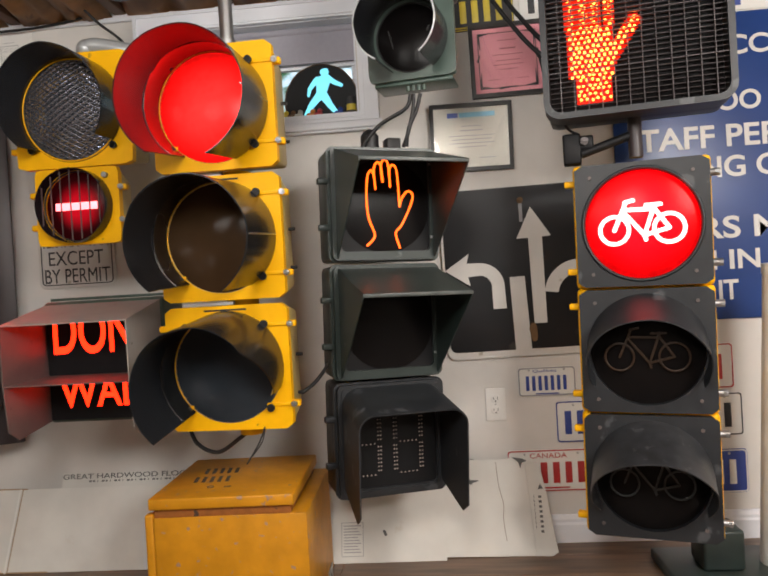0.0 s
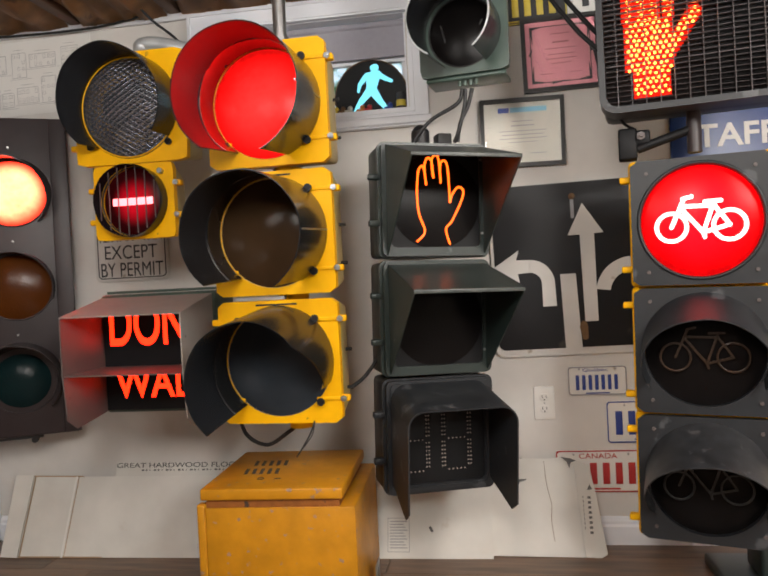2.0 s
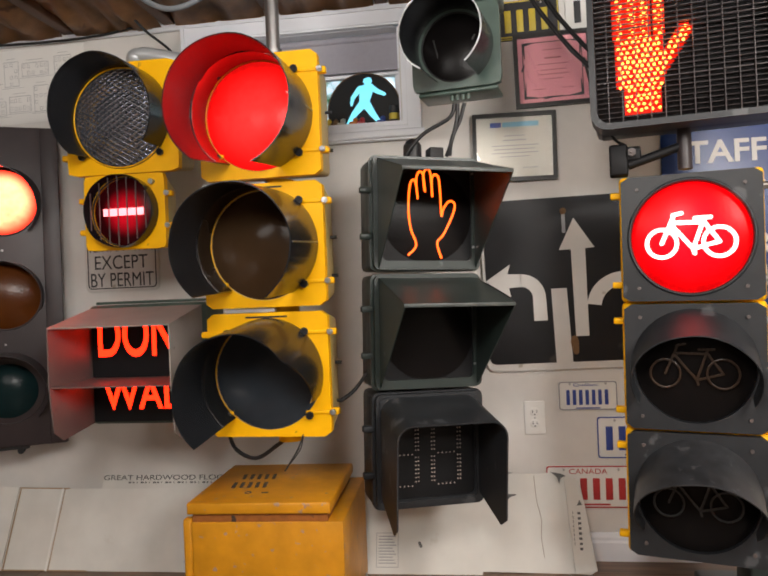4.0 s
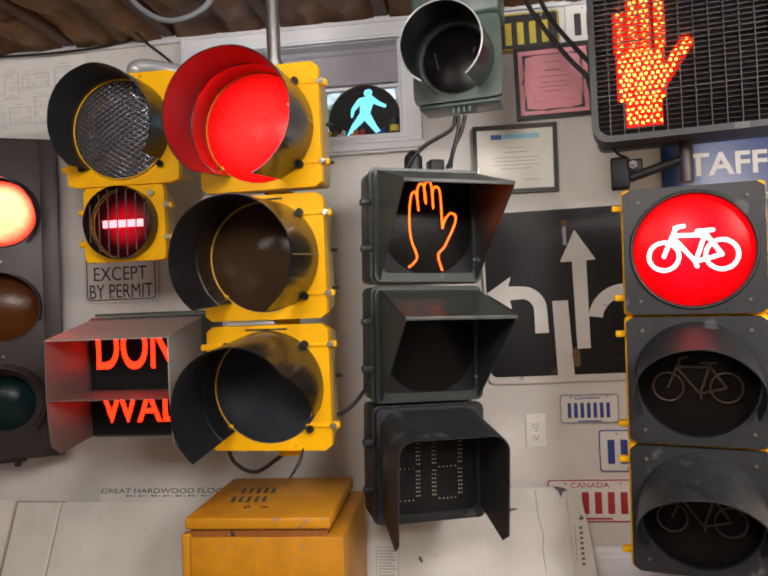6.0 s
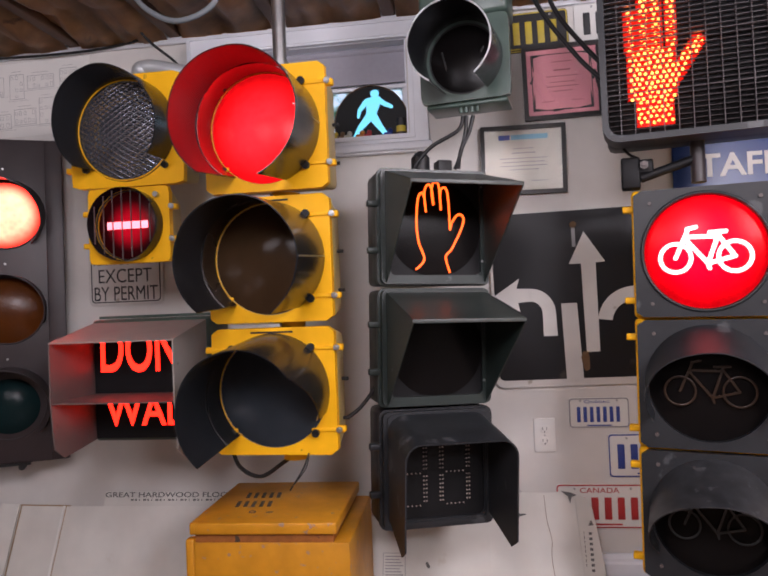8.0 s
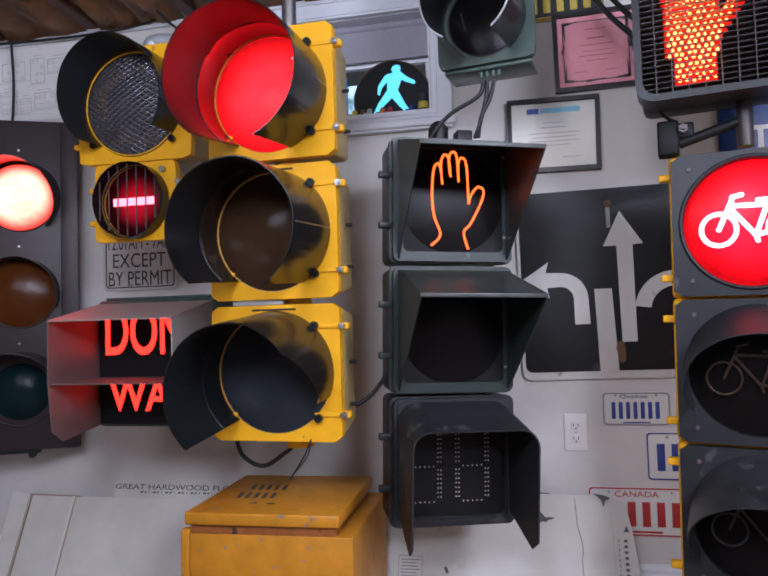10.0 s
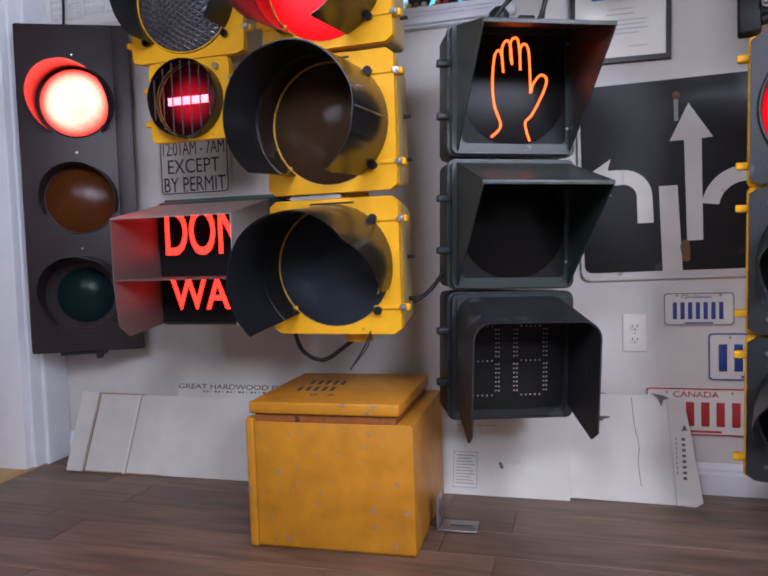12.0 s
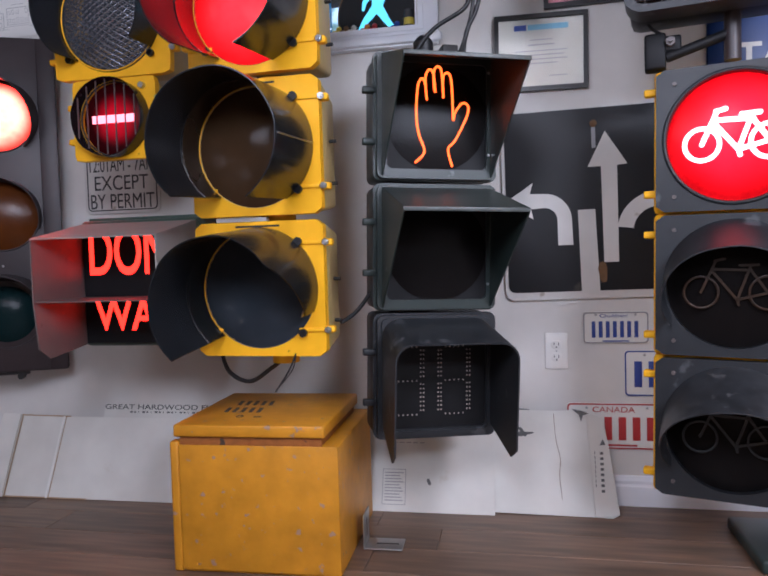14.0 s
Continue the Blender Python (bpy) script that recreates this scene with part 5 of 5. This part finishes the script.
part("tube", rod(0.055, (0, 0, 0.0), (0, 0, 0.93), 28), CARD, roll)
part("cap", join(rod(0.058, (0, 0, 0.905), (0, 0, 0.935), 28)), CARD, roll)
part("pink_label", join(block(-0.03, 0.02, -0.0585, -0.054, 0.78, 0.81), block(-0.03, 0.02, -0.0585, -0.054, 0.70, 0.72)), PINK, roll)

# paper with drawings, upper left
po = thing("drawing_sheet", pose(-1.125, WY - 0.002, 1.655, 0, -1.0, 0), "white sheet with pale line drawings of buildings, taped to the wall", "poster")
part("sheet", block(0, 0.50, -0.0015, 0, 0, 0.285), PAPER, po)
rnd = random.Random(7)
lines = []
for x, z, w, h in ((0.03, 0.04, 0.075, 0.085), (0.115, 0.035, 0.05, 0.055), (0.18, 0.045, 0.09, 0.06), (0.285, 0.04, 0.06, 0.10), (0.36, 0.05, 0.085, 0.07), (0.04, 0.165, 0.10, 0.07), (0.165, 0.145, 0.06, 0.095), (0.24, 0.18, 0.11, 0.05), (0.375, 0.16, 0.07, 0.085)):
    lines += [(x, x + w, z, z + 0.0016), (x, x + w, z + h, z + h + 0.0016), (x, x + 0.0014, z, z + h), (x + w, x + w + 0.0014, z, z + h),
              (x - 0.012, x + w + 0.02, z - 0.006, z - 0.005), (x + w * 0.2, x + w * 0.8, z + h + 0.012, z + h + 0.0132)]
    cols, rows_ = max(2, int(w / 0.017)), max(2, int(h / 0.022))
    for c in range(cols):
        for r_ in range(rows_):
            if rnd.random() < 0.8:
                wx, wz = x + w * (c + 0.22) / cols + rnd.uniform(-0.001, 0.001), z + h * (r_ + 0.25) / rows_
                ww, wh = w * 0.5 / cols, h * rnd.uniform(0.35, 0.55) / rows_
                lines += [(wx, wx + ww, wz, wz + 0.0011), (wx, wx + ww, wz + wh, wz + wh + 0.0011), (wx, wx + 0.001, wz, wz + wh), (wx + ww, wx + ww + 0.001, wz, wz + wh)]
part("drawing", bars(lines, -0.0015, 0.0004), PALEINK, po)

ex = thing("permit_sign", pose(-0.655, WY - 0.004, 0.995), "white metal permit sign with black letters on the wall", "sign")
part("panel", plate(0.296, 0.46, -0.004, 0.0, 0.02, 0.001, 0.148, 0.23), SIGNWHITE, ex)
part("border", moved(frame_ring(0.276, 0.44, 0.004, -0.005, -0.004, 0.016, 0.013), 0.148, 0, 0.23), INK, ex)
for body, x, z, w, h in (("EXCEPT", 0.040, 0.084, 0.212, 0.052), ("BY PERMIT", 0.022, 0.018, 0.252, 0.052), ("12:01AM - 7AM", 0.022, 0.150, 0.252, 0.050)):
    letter_parts("letter", text_bm(body, w, h, -0.0042, x, z, 0.0006), INK, ex)

# lamp in the window
wm = thing("walk_lamp", pose(0.437, 2.868, 1.5615), "round black crossing lamp with a lit cyan walking symbol", "signal lamp")
disc = [(0.134 * math.cos(radians(a)), 0.058 + 0.134 * math.sin(radians(a))) for a in range(-25, 206, 7)]
part("face", outline_plate([(x, max(z, 0.001)) for x, z in disc], -0.012, 0.012), VISOR_IN, wm, "black round face")
part("rim", moved(hood(0.1365, lambda d: 0.020, -114, 114, 0.005), 0, 0.008, 0.058), STAIN, wm, "brown rim")
letter_parts("symbol_piece", moved(walker_symbol(0.092, 0), 0.004, -0.0145, 0.084), CYAN, wm, "glowing cyan piece of the walking symbol")
jar = thing("ornament", pose(0.546, 2.845, 1.5615), "small dark bottle with a yellow label on the window ledge", "ornament")
part("bottle", join(rod(0.017, (0, 0, 0), (0, 0, 0.050), 14), rod(0.015, (0, 0, 0.050), (0, 0, 0.062), 12)), INK, jar)
part("label", rod(0.0176, (0, 0, 0.012), (0, 0, 0.034), 14), PLATE_Y, jar)
for x, c in ((0.300, PLATE_Y), (0.326, STAIN), (0.352, CREAM), (0.398, ORANGEPAINT), (0.424, RED), (0.50, BLUE)):
    o = thing("ornament", pose(x, 2.84, 1.5615), "tiny painted figure on the window ledge", "ornament", "ornaments on the ledge")
    part("shape", join(moved(block(-0.016, 0.016, -0.009, 0.009, 0, 0.014, 0.005), 0, 0, 0), moved(dome(0.010, 0.010, 0, 5, 12), 0.006, 0.004, 0.020)), c, o)

panel = thing("blue_glass", pose(0.262, 2.86, 1.5615), "narrow blue glass strip standing on the window ledge", "glass strip")
part("glass", block(-0.016, 0.016, -0.004, 0.004, 0.0, 0.150, 0.002), mat("pale_blue_glass", (0.10, 0.32, 0.62), 0.12, 0, 0.2, 12), panel)

# ---- cables ----
def cable_thing(label, paths, r, material):
    ob = thing("cable", pose(0, 0, 0), label, "cable")
    for p in paths:
        part("strand", tube(p, r), material, ob)
    return ob


cable_thing("two black cables crossing in front of the pink certificate", [[(0.965, 2.55, 1.99), (1.02, 2.52, 1.83), (1.12, 2.48, 1.66), (1.20, 2.44, 1.55), (1.24, 2.43, 1.45)],
            [(1.02, 2.55, 1.99), (1.06, 2.52, 1.83), (1.14, 2.48, 1.69), (1.20, 2.44, 1.60)]], 0.007, RUBBER)
cable_thing("thin black cable hanging beside the lamp panel", [[(1.16, 2.47, 1.62), (1.185, 2.44, 1.48), (1.22, 2.41, 1.37), (1.25, 2.40, 1.34)]], 0.004, RUBBER)
cable_thing("black cable looping under the yellow signal", [[(0.40, 2.40, 0.63), (0.44, 2.43, 0.66), (0.49, 2.44, 0.73), (0.51, 2.45, 0.80)]], 0.006, RUBBER)
cable_thing("black cable looping below the yellow signal's base", [[(0.26, 2.33, 0.545), (0.22, 2.33, 0.515), (0.15, 2.34, 0.475), (0.08, 2.36, 0.50), (0.04, 2.40, 0.56)]], 0.006, RUBBER)
cable_thing("grey conduit loop hanging from the joists", [[(-0.27, 2.45, 2.0), (-0.20, 2.44, 1.92), (-0.10, 2.43, 1.872), (0.01, 2.43, 1.905), (0.07, 2.43, 2.0)]], 0.009, GREYCABLE)
cable_thing("thin black cable hanging at the wall top", [[(-0.38, 2.70, 1.99), (-0.33, 2.72, 1.93), (-0.25, 2.74, 1.86), (-0.22, 2.75, 1.80)]], 0.005, RUBBER)
cable_thing("black cable running along the wall top", [[(-1.10, 2.79, 1.965), (-0.8, 2.79, 1.955), (-0.55, 2.79, 1.96), (-0.35, 2.78, 1.985)]], 0.005, RUBBER)
cable_thing("black cable above the dark signal", [[(-0.98, 2.72, 1.575), (-1.0, 2.76, 1.65), (-1.02, 2.79, 1.80), (-1.03, 2.79, 1.96)]], 0.005, RUBBER)
cable_thing("thin black cable beside the door casing", [[(-1.11, 2.74, 2.0), (-1.13, 2.71, 1.82), (-1.17, 2.70, 1.72), (-1.24, 2.72, 1.66)]], 0.0035, RUBBER)
hoop = thing("hose_loop", pose(-1.78, 2.92, 0.0, 0, 0, 20), "white hose loop standing beyond the doorway", "hose")
part("loop", moved(torus(0.16, 0.010, 0, 40, 8), 0, 0, 0.17), PLASTIC, hoop)

# ---- floor planks ----
rnd = random.Random(11)
PLW, PLL = 0.150, 1.22
plank_mesh = {}
for row in range(36):
    y0 = -2.4 + PLW * row
    x = -2.4 - rnd.uniform(0, PLL)
    while x < 2.9:
        a, b = max(x, -2.4), min(x + PLL, 2.9)
        if b - a > 0.02 and not (y0 > 2.7):
            key = round(b - a, 3)
            if key not in plank_mesh:
                bm = block(0.0006, key - 0.0006, 0.0006, PLW - 0.0006, -0.010, 0.0)
                bm.verts.ensure_lookup_table()
                up = [e for e in bm.edges if all(v.co.z > -0.001 for v in e.verts)]
                bmesh.ops.bevel(bm, geom=up, offset=0.0012, segments=1, affect="EDGES")
                me = bpy.data.meshes.new("plank")
                bm.to_mesh(me)
                bm.free()
                me.materials.append(PLANK)
                plank_mesh[key] = me
            ob = new("plank", plank_mesh[key])
            ob.parent = floor
            ob.location = (a, y0, 0.0)
        x += PLL
